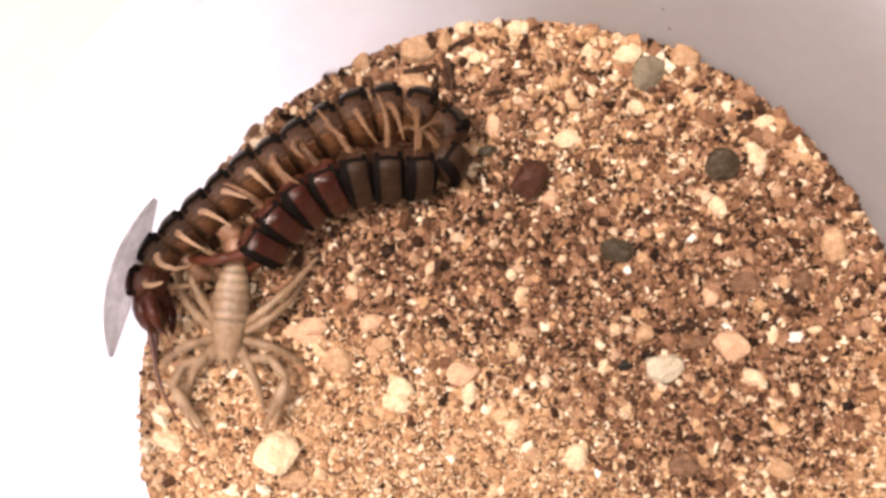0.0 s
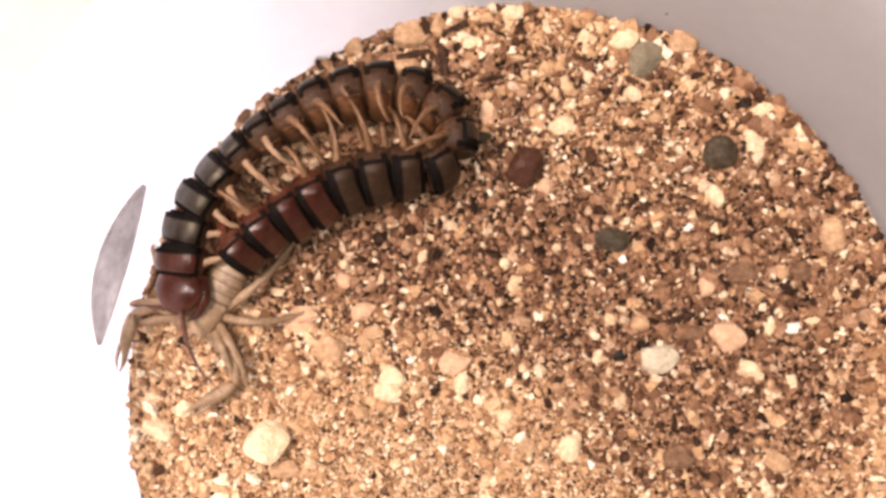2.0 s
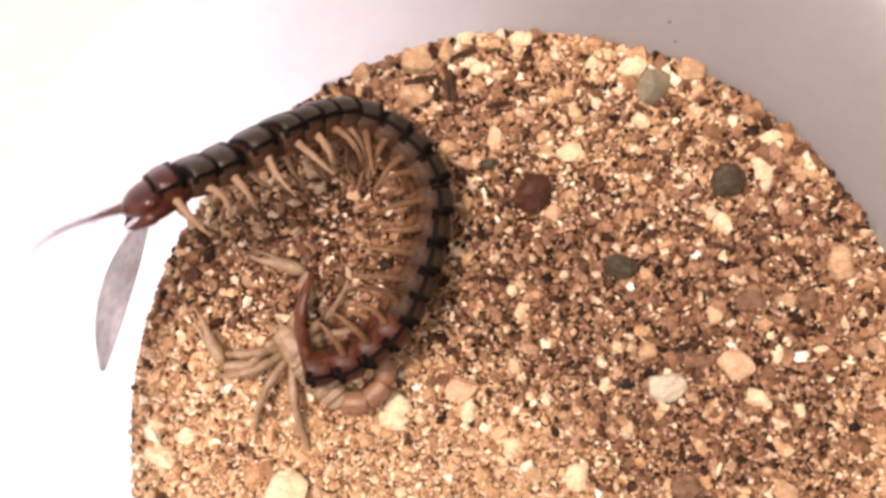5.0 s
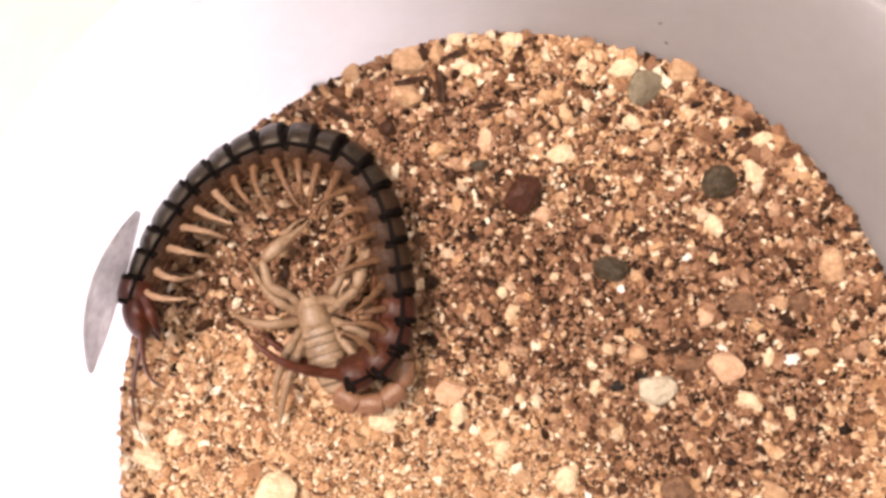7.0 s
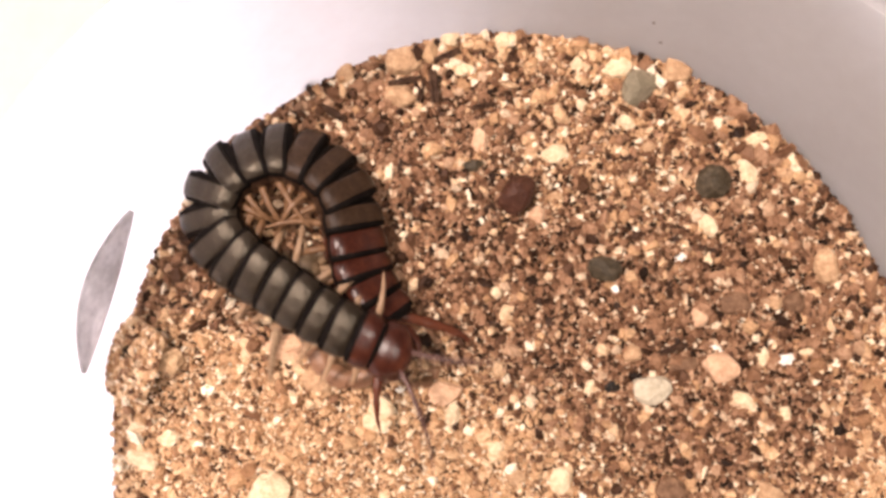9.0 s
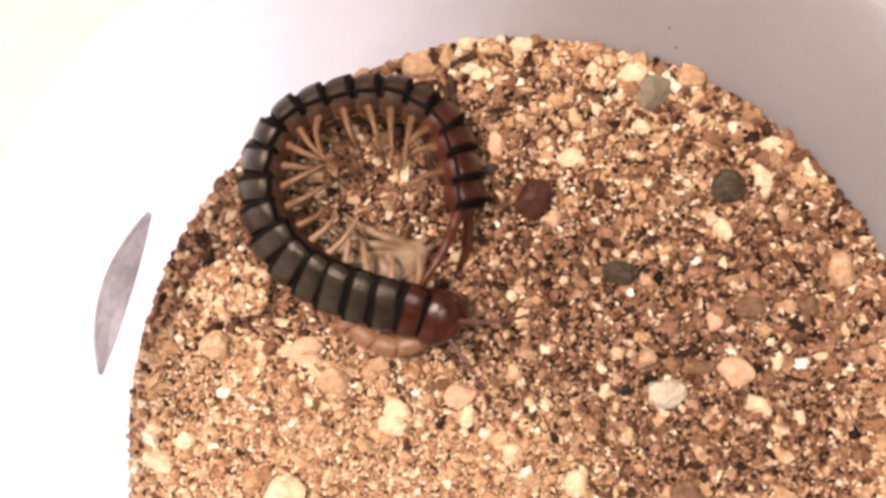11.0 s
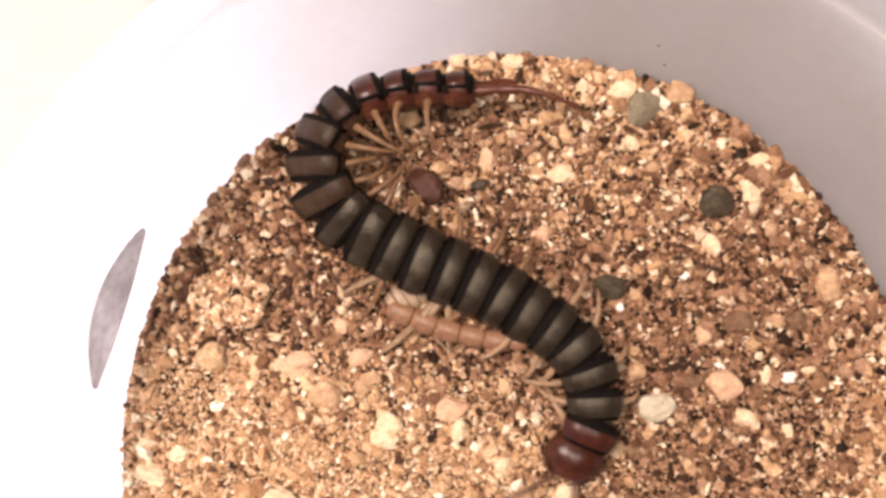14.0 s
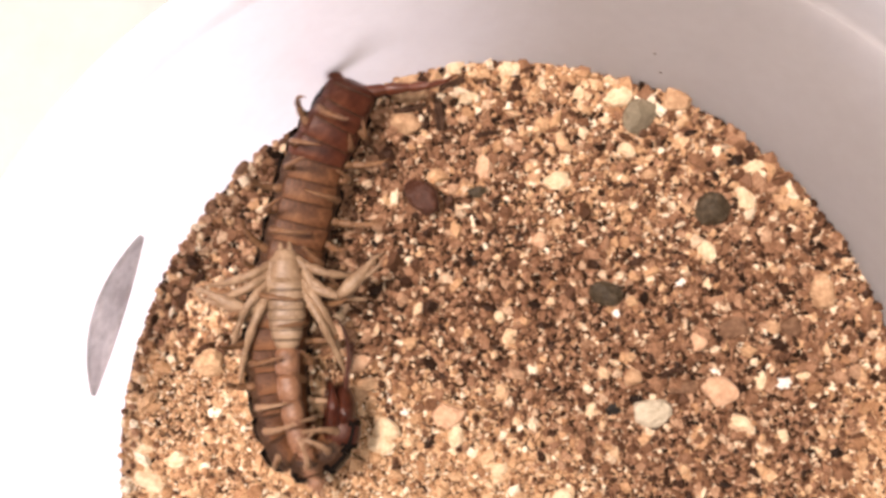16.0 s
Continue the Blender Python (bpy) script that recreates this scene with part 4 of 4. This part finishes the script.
    stance(4, (-33.1, 27.1, 27, 100), (-29.2, 28.8, 27, 119), (-26.2, 27.6, 25.3, 135), (-27.2, 23.9, 20.2, 148), (-27.0, 20.3, 14.2, 135), (-23.5, 21.5, 9.1, 119), (-19.0, 23.2, 7.2, 103), (-13.6, 23.8, 5.8, 100), (-7.9, 22.0, 5.6, 100), (-3.6, 18.2, 5.7, 100), (-1.6, 12.5, 5.8, 101), (-1.6, 5.8, 5.8, 102), (-3.5, -0.9, 5.9, 102), (-6.3, -7.6, 6.2, 102), (-9.0, -13.2, 6.9, 100), (-13.3, -17.9, 7.7, 99), (-18.4, -20.9, 8.5, 98))
    stance(4.5, (-46.1, 15.7, 30, 62), (-41.6, 17.0, 29.5, 64), (-36.8, 17.7, 28.7, 65), (-32.5, 18.1, 24.8, 66), (-27.9, 19.6, 21, 68), (-23.3, 21.6, 15.4, 75), (-18.3, 23.5, 10.8, 82), (-13.0, 23.9, 7.6, 91), (-7.8, 21.8, 6.2, 98), (-3.5, 17.3, 5.5, 98), (-1.6, 11.6, 5.7, 99), (-2.0, 5.4, 5.8, 99), (-4.1, -1.3, 5.9, 99), (-7.3, -8.0, 6.2, 100), (-11.6, -13.4, 6.9, 98), (-17.4, -16.3, 7.7, 97), (-22.9, -17.2, 8.5, 96))
    stance(7, (-46.4, -11.8, 10, 68), (-48.9, -7.0, 9.2, 74), (-46.9, -1.4, 8.3, 79), (-44.7, 3.8, 7.6, 74), (-41.2, 9.3, 7, 76), (-36.6, 14.0, 6.4, 77), (-31.1, 17.7, 5.9, 77), (-25.4, 19.5, 5.7, 77), (-19.8, 19.0, 5.5, 77), (-14.5, 16.5, 5.6, 84), (-10.9, 12.1, 5.7, 89), (-9.0, 6.6, 5.8, 96), (-7.8, 0.4, 5.9, 94), (-6.7, -5.7, 6.1, 94), (-7.0, -11.4, 6.8, 97), (-9.7, -16.1, 7.4, 94), (-14.2, -18.1, 8, 91))
    stance(7.5, (-32.3, 0.8, 12, 35), (-37.4, -0.2, 11.4, 39), (-42.9, -1.2, 10.8, 46), (-46.5, 2.0, 10.1, 59), (-44.7, 6.7, 9.2, 71), (-41.0, 11.2, 8.3, 74), (-36.1, 15.3, 7.3, 76), (-30.6, 18.0, 6.4, 76), (-25.1, 18.7, 5.8, 77), (-19.9, 18.2, 5.5, 84), (-15.1, 15.1, 5.6, 89), (-11.4, 10.9, 5.7, 96), (-9.5, 5.2, 5.8, 96), (-7.8, -0.4, 5.9, 94), (-6.1, -7.0, 6.2, 99), (-6.2, -12.7, 6.8, 96), (-8.8, -17.3, 7.4, 93), (-13.4, -19.4, 8, 90))
    stance(8, (-23.8, -5.1, 11, 22), (-27.6, -3.6, 10.6, 24), (-33.2, -1.6, 10.3, 26), (-38.1, 1.1, 9.7, 36), (-41.8, 4.8, 8.6, 48), (-41.9, 8.8, 7.6, 61), (-39.1, 12.4, 6.9, 73), (-34.6, 15.6, 6.1, 76), (-29.5, 17.1, 5.8, 77), (-23.9, 17.7, 5.5, 82), (-18.2, 16.3, 5.6, 88), (-13.6, 13.3, 5.7, 93), (-9.7, 8.8, 5.8, 91), (-7.3, 3.1, 5.9, 88), (-4.8, -3.5, 6, 86), (-3.2, -10.0, 6.3, 86), (-3.7, -15.7, 6.9, 84), (-7.2, -20.2, 7.4, 83), (-11.9, -21.3, 8, 82))
    stance(8.5, (-20.5, 3.9, 13, 12), (-25.5, 4.8, 12.6, 14), (-31.1, 5.1, 12.2, 17), (-36.8, 4.7, 11.1, 28), (-41.6, 5.8, 9.5, 45), (-42.9, 9.5, 8, 64), (-39.7, 13.2, 6.6, 78), (-34.3, 15.9, 5.6, 84), (-28.7, 16.9, 5, 75), (-23.0, 16.5, 5.1, 63), (-17.3, 14.9, 5.1, 54), (-12.7, 11.4, 5.2, 49), (-9.7, 6.2, 5.2, 48), (-7.8, 1.0, 5.3, 46), (-5.4, -4.4, 5.4, 44), (-3.5, -9.8, 5.4, 42), (-2.3, -14.6, 5.5, 40))
    stance(9, (-2.8, -15.7, 12, 0), (-6.7, -13.5, 11.4, 2), (-12.3, -10.9, 10.8, 5), (-17.9, -7.8, 10.1, 8), (-23.9, -3.9, 9, 10), (-29.2, -0.6, 7.8, 13), (-33.9, 3.4, 6.5, 19), (-35.7, 8.9, 5.4, 28), (-33.6, 14.1, 5.2, 36), (-29.7, 16.5, 5.2, 42), (-24.4, 18.0, 5.1, 44), (-18.7, 16.0, 5.1, 46), (-14.6, 12.0, 5.1, 43), (-12.9, 6.5, 5.1, 40), (-11.9, 0.8, 5, 35), (-9.7, -4.1, 5, 29), (-6.1, -9.1, 5, 22))
    stance(9.5, (-6.7, -20.6, 12, 0), (-10.3, -17.1, 11.4, 3), (-15.5, -14.0, 10.8, 6), (-21.2, -10.3, 10.1, 9), (-26.8, -6.5, 9, 14), (-31.5, -2.0, 7.8, 19), (-32.8, 3.9, 6.5, 26), (-31.6, 10.3, 5.4, 36), (-29.1, 14.4, 5.2, 44), (-25.0, 16.8, 5.2, 50), (-20.1, 16.3, 5.1, 52), (-15.7, 13.7, 5.1, 54), (-12.8, 9.0, 5.1, 50), (-12.2, 3.5, 5.1, 45), (-11.6, -2.2, 5, 39), (-9.6, -7.9, 5, 30), (-6.7, -12.8, 5, 22))
    stance(10.7, (-0.2, -12.7, 9, 10), (-7.7, -9.1, 8.4, 16), (-15.3, -6.5, 7.5, 23), (-22.1, -2.8, 6.3, 33), (-28.0, 2.8, 5.5, 42), (-31.1, 10.4, 5, 51), (-30.2, 18.1, 5, 60), (-26.5, 23.9, 5, 68), (-19.9, 26.9, 5, 74), (-13.2, 27.4, 5, 75), (-6.5, 25.6, 5, 73), (-0.7, 21.4, 5, 67), (1.4, 13.7, 5, 59), (2.4, 7.1, 5, 50))
    stance(12, (11.4, 0.2, 7.5, 20), (6.6, 0.6, 7.3, 22), (0.5, 0.2, 7.1, 24), (-6.1, 0.1, 6.8, 26), (-12.8, 0.7, 6.6, 38), (-17.9, 3.5, 6.3, 54), (-21.7, 8.2, 6, 86), (-23.9, 14.4, 5.7, 99), (-24.0, 20.7, 5.5, 107), (-21.2, 25.8, 5.5, 110), (-16.0, 29.2, 5.5, 110), (-9.6, 31.3, 5.5, 109), (-3.3, 30.4, 5.5, 107), (1.5, 27.8, 5.5, 104), (4.4, 23.3, 5.5, 101), (6.0, 18.8, 5.5, 99))
    stance(12.5, (7.9, 6.0, 8.0, 20), (7.5, 1.0, 7.7, 23), (2.2, -0.7, 7.5, 25), (-4.0, -0.1, 7.2, 28), (-10.0, 1.7, 6.9, 43), (-15.5, 5.4, 6.5, 58), (-19.9, 10.2, 6.1, 79), (-22.9, 16.3, 5.7, 97), (-23.5, 22.6, 5.5, 104), (-19.8, 27.9, 5.6, 112), (-13.6, 30.4, 5.6, 112), (-7.4, 31.0, 5.6, 112), (-1.6, 29.6, 5.7, 112), (2.8, 25.8, 5.7, 108), (5.2, 20.6, 5.8, 104), (5.3, 14.9, 5.8, 100))
    stance(13, (8.6, -9.6, 6, 10), (11.4, -2.0, 5.4, 10), (8.9, 5.7, 5, 13), (2.1, 9.0, 5, 23), (-7.6, 10.7, 5, 41), (-15.3, 13.0, 5, 63), (-21.1, 16.8, 5, 84), (-23.2, 22.5, 5, 96), (-18.4, 27.4, 5, 101), (-11.8, 30.4, 5, 102), (-4.1, 30.6, 5, 101), (1.8, 27.8, 5, 100), (5.7, 23.0, 5.4, 97), (6.7, 18.1, 6, 93))
    stance(13.5, (30.2, -33.0, 5, 0), (30.6, -28.2, 5, 0), (29.2, -22.5, 5, 0), (27.5, -16.8, 5, 0), (24.6, -11.0, 5, 0), (20.6, -5.3, 5, 0), (14.8, -0.1, 5, 0), (8.1, 4.6, 5, 0), (1.3, 8.8, 5, 0), (-5.5, 12.2, 5, 9), (-11.7, 16.3, 5, 20), (-15.8, 21.5, 5, 35), (-16.0, 26.6, 5, 52), (-12.9, 30.6, 5, 66), (-8.0, 32.3, 5, 77), (-2.6, 32.4, 5, 81), (2.9, 31.5, 5, 80))
    stance(14, (23.0, -33.3, 5, 0), (24.6, -28.8, 5, 0), (27.0, -24.5, 5, 0), (27.6, -19.6, 5, 1), (26.4, -14.4, 5, 1), (23.0, -9.6, 5, 1), (17.1, -5.4, 5, 1), (10.8, -1.6, 5, 2), (4.5, 1.2, 5, 2), (-1.8, 3.7, 5, 4), (-8.1, 6.8, 5, 8), (-13.5, 9.6, 5, 16), (-17.9, 13.9, 5, 26), (-19.8, 19.2, 5, 39), (-18.8, 24.5, 5, 52), (-15.7, 28.7, 5, 62), (-10.9, 31.3, 5, 71), (-5.1, 32.5, 5, 77), (0.7, 32.8, 5, 75), (5.5, 32.9, 5, 72))
    stance(14.5, (2.4, -27.3, 6, 20), (7.0, -29.4, 5.9, 15), (12.3, -29.1, 5.9, 11), (15.8, -25.0, 5.8, 6), (16.0, -18.3, 5.8, 6), (12.3, -12.4, 5.7, 7), (6.5, -7.1, 5.6, 8), (-0.1, -2.0, 5.6, 10), (-6.7, 3.2, 5.5, 15), (-12.6, 8.9, 5.4, 21), (-16.5, 14.7, 5.4, 30), (-17.6, 20.5, 5.3, 43), (-15.8, 25.8, 5.2, 56), (-11.2, 29.8, 5.2, 68), (-5.4, 31.8, 5.1, 73), (0.4, 32.9, 5.1, 67), (6.4, 33.9, 5, 62))
    stance(15, (-9.1, -18.3, 4.5, 60), (-9.6, -25.5, 4.6, 52), (-5.8, -31.5, 4.8, 44), (-0.5, -31.4, 4.9, 33), (2.3, -26.8, 5, 19), (1.5, -20.2, 5, 12), (-0.8, -13.8, 5.1, 8), (-3.7, -7.8, 5.1, 5), (-7.0, -2.1, 5.1, 7), (-11.1, 3.9, 5.1, 9), (-14.9, 9.6, 5.1, 14), (-17.3, 15.4, 5.2, 20), (-17.4, 21.0, 5.2, 26), (-15.6, 26.3, 5.2, 35), (-11.5, 30.3, 5.2, 44), (-5.7, 32.0, 5.3, 50), (0.1, 32.3, 5.3, 52), (5.9, 32.0, 5.3, 55))
    stance(15.5, (-3.1, -20.5, 4.5, -25), (-4.5, -26.6, 4.7, -19), (-8.3, -30.1, 4.8, -13), (-12.2, -27.6, 5, -6), (-11.5, -22.5, 5, 1), (-10.9, -17.5, 5.1, 3), (-11.4, -11.7, 5.1, 5), (-12.0, -5.9, 5.2, 12), (-13.4, 0.8, 5.2, 26), (-15.6, 7.6, 5.2, 45), (-17.1, 14.3, 5.3, 64), (-17.2, 20.9, 5.3, 82), (-15.5, 26.7, 5.4, 92), (-11.9, 31.2, 5.4, 97), (-6.1, 34.2, 5.5, 94), (0.9, 36.7, 5.5, 91))
    stance(16, (-15.1, -17.2, 5.0, 95), (-15.2, -23.9, 5.0, 105), (-19.2, -28.3, 5.1, 120), (-23.6, -26.1, 5.1, 144), (-25.3, -19.4, 5.2, 160), (-26.2, -12.5, 5.2, 168), (-26.1, -5.3, 5.3, 168), (-24.7, 1.8, 5.3, 167), (-23.0, 8.6, 5.4, 167), (-21.6, 15.3, 5.4, 167), (-20.0, 21.9, 5.5, 166), (-17.3, 27.3, 6.1, 166), (-15.2, 30.9, 7.0, 166), (-14.0, 33.7, 8.0, 165))
    times = np.array([t for t, _ in STANCES])
    lines = [even_line(p) for _, p in STANCES]
    frames = [k / 10 for k in range(161)]
    posed = {t: glide(times, lines, t) for t in frames}
    walk(head, [(t, body_pose(posed[t], 0.038)[0]) for t in frames])
    rolls = {}
    for i, seg in enumerate(body_parts):
        rows = []
        for t in frames:
            m, roll = body_pose(posed[t], 0.082 + 0.9 * i / (SEGMENTS - 1))
            rolls[i, t] = roll
            rows.append((t, m))
        keep = seg.scale.copy()
        walk(seg, rows)
        seg.scale = keep
    # walking legs fold under where the body lies on its side
    for leg, i, side in leg_parts:
        rows = []
        for t in frames[::2]:
            roll = radians(rolls[i, t])
            lean = abs(math.sin(roll))
            below = side * math.sin(roll) > 0.3
            fold = 12 + (62 if below else 48) * lean + ((48 + 44 * math.sin(2.1 * i + side)) * min(1.0, max(0.0, -math.cos(roll) - 0.45) * 2.2))
            fold += 10 * math.sin(3.7 * i + 1.9 * side + 0.6 * t)
            swing = 20 * math.sin(2 * math.pi * (0.7 * t - i / 6.5) + (0 if side > 0 else 2.0)) + 10 * math.sin(1.7 * t + i * 2.3 + side)
            rows.append((t, pose(side * 4.2 * MM, 0, -1.2 * MM, 0, side * fold, side * swing)))
        walk(leg, rows)
    # the hind legs curl in round the prey and open again
    curl = ((0, 60), (1, 100), (2, 110), (3, 130), (4.5, 110), (7, 46), (8, 46), (8.5, 0), (9.5, 0), (10.7, 30), (12, 25), (12.6, 12), (13.5, 8), (15.4, 8), (16, 12))
    for leg, side in terminal:
        walk(leg, [(t, pose(side * 1.9 * MM, -1.6 * MM, 0, np.interp(t, *zip(*curl)) + 6 * math.sin(0.8 * t), 0, side * (16 + np.interp(t, (8, 8.6, 9.6, 10.4, 15.3, 16), (0, 16, 16, 0, 0, 36)) + 9 * math.sin(0.9 * t + side)))) for t in frames[::5]])
    for horn, side in antennae:
        walk(horn, [(t, pose(side * 1.7 * MM, 3.2 * MM, 0.6 * MM, 14 * math.sin(1.9 * t + side) + np.interp(t, (3.5, 4, 4.5, 5.2, 6), (0, -14, -12, 0, 0)), 0, -side * (20 + (np.interp(t, (0.4, 0.9, 2.1, 2.5), (0, 70, 70, 0)) if side > 0 else 0) + np.interp(t, (2.6, 3.2, 3.5, 3.9, 4.6, 5.2), (0, 34, 34, -8, -8, 0)) + 14 * math.sin(1.3 * t + 1.5 * side)))) for t in frames[::2]])
    walk(scorpion, [(t, pose(x * MM, y * MM, z * MM, 0, 0, turn - 90)) for t, x, y, z, turn, _, _ in SCORPION_PATH])
    tt = [q[0] for q in SCORPION_PATH]
    for k, seg in enumerate(tail):
        rows = []
        for t in frames[::5]:
            aim, bend = (float(np.interp(t, tt, [q[c] for q in SCORPION_PATH])) for c in (5, 6))
            x, y = 0.0, -13.2
            for i in range(k):
                a = radians(aim + bend * i)
                x, y = x + TAIL_SEGMENT * math.sin(a), y - TAIL_SEGMENT * math.cos(a)
            rows.append((t, pose(x * MM, y * MM, 0.2 * MM, 0, 0, aim + bend * k)))
        walk(seg, rows)

    def limp(t):
        """From struggling (0) to hanging limp (1)."""
        return float(np.interp(t, (0, 9.5, 11.5, 15.4, 16), (0.0, 0.1, 1.0, 0.8, 0.6)))
    for arm, side in pedipalps:
        reach = [(t, np.interp(t, (5.5, 7, 8.5, 9), (0, 1, 1, 0))) for t in frames[::5]]     # one arm thrown over the centipede, the other stretched ahead
        walk(arm, [(t, pose(1.6 * side * MM, 2.2 * MM, 0.2 * MM, 0, side * (5 * math.sin(1.4 * t + side) - (46 if side > 0 else 10) * over),
                            side * (12 * math.sin(1.2 * t + 2 * side) - 140 * limp(t) + (-26 if side > 0 else 45) * over))) for t, over in reach])
    for leg, row, side in walkers:
        walk(leg, [(t, pose(2.2 * side * MM, (1.2 - 1.2 * row) * MM, -0.4 * MM, 0, side * 7 * (1 - limp(t)) * math.sin(2.1 * t + row),
                            -side * limp(t) * (LEG_AIM[row] + 70) + (1 - limp(t)) * 14 * math.sin(1.7 * t + row * 1.7 + side))) for t in frames[::5]])
    for thing, rows in ((brown_pebble, [(0, 15.1, 12.2, 2, -28), (9.7, 15.1, 12.2, 2, -28), (11.8, 15.4, 12.0, 2, -20), (12.1, 13.5, 11.5, 2, -5), (12.5, 6.5, 13.0, 2.3, 20), (13, 1.6, 15.4, 2.6, 38), (13.5, -0.8, 16.9, 2.6, 45), (16, -1.4, 16.1, 2.6, 45)]),
                        (cream_pebble, [(0, -29.6, -35.7, 2.2, 0), (2.4, -29.6, -35.7, 2.2, 0), (2.8, -28.1, -38.0, 2.4, 10), (3.1, -26.9, -39.8, 2.2, 18), (16, -26.9, -39.8, 2.2, 18)]),
                        (lump, [(0, -42.9, -19.0, -2.4, 0), (8.4, -42.9, -19.0, -2.4, 0), (9, -44.0, -17.0, 0.4, 20), (10.6, -40.0, -14.5, 0.9, 50), (11.4, -38.3, -13.3, 0.8, 60), (16, -38.3, -13.3, 0.8, 60)]),
                        (clod, [(0, -42.9, -19.7, 0.4, 84), (8.4, -42.9, -19.7, 0.4, 84), (8.9, -49.6, -17.6, 2.2, 76), (9.5, -49.5, -11.6, 3, 60), (10.6, -38.8, -5.8, 3, 20), (11.4, -35.6, -3.4, 1.5, -4), (16, -35.6, -3.4, 1.5, -4)])):
        walk(thing, [(t, pose(x * MM, y * MM, z * MM, np.interp(t, (8.4, 9, 11.4), (0, -12, -9)) if thing is clod else 0, np.interp(t, (11.9, 13.5), (0, 70)) if thing is brown_pebble else 0, turn)) for t, x, y, z, turn in rows])


motions()
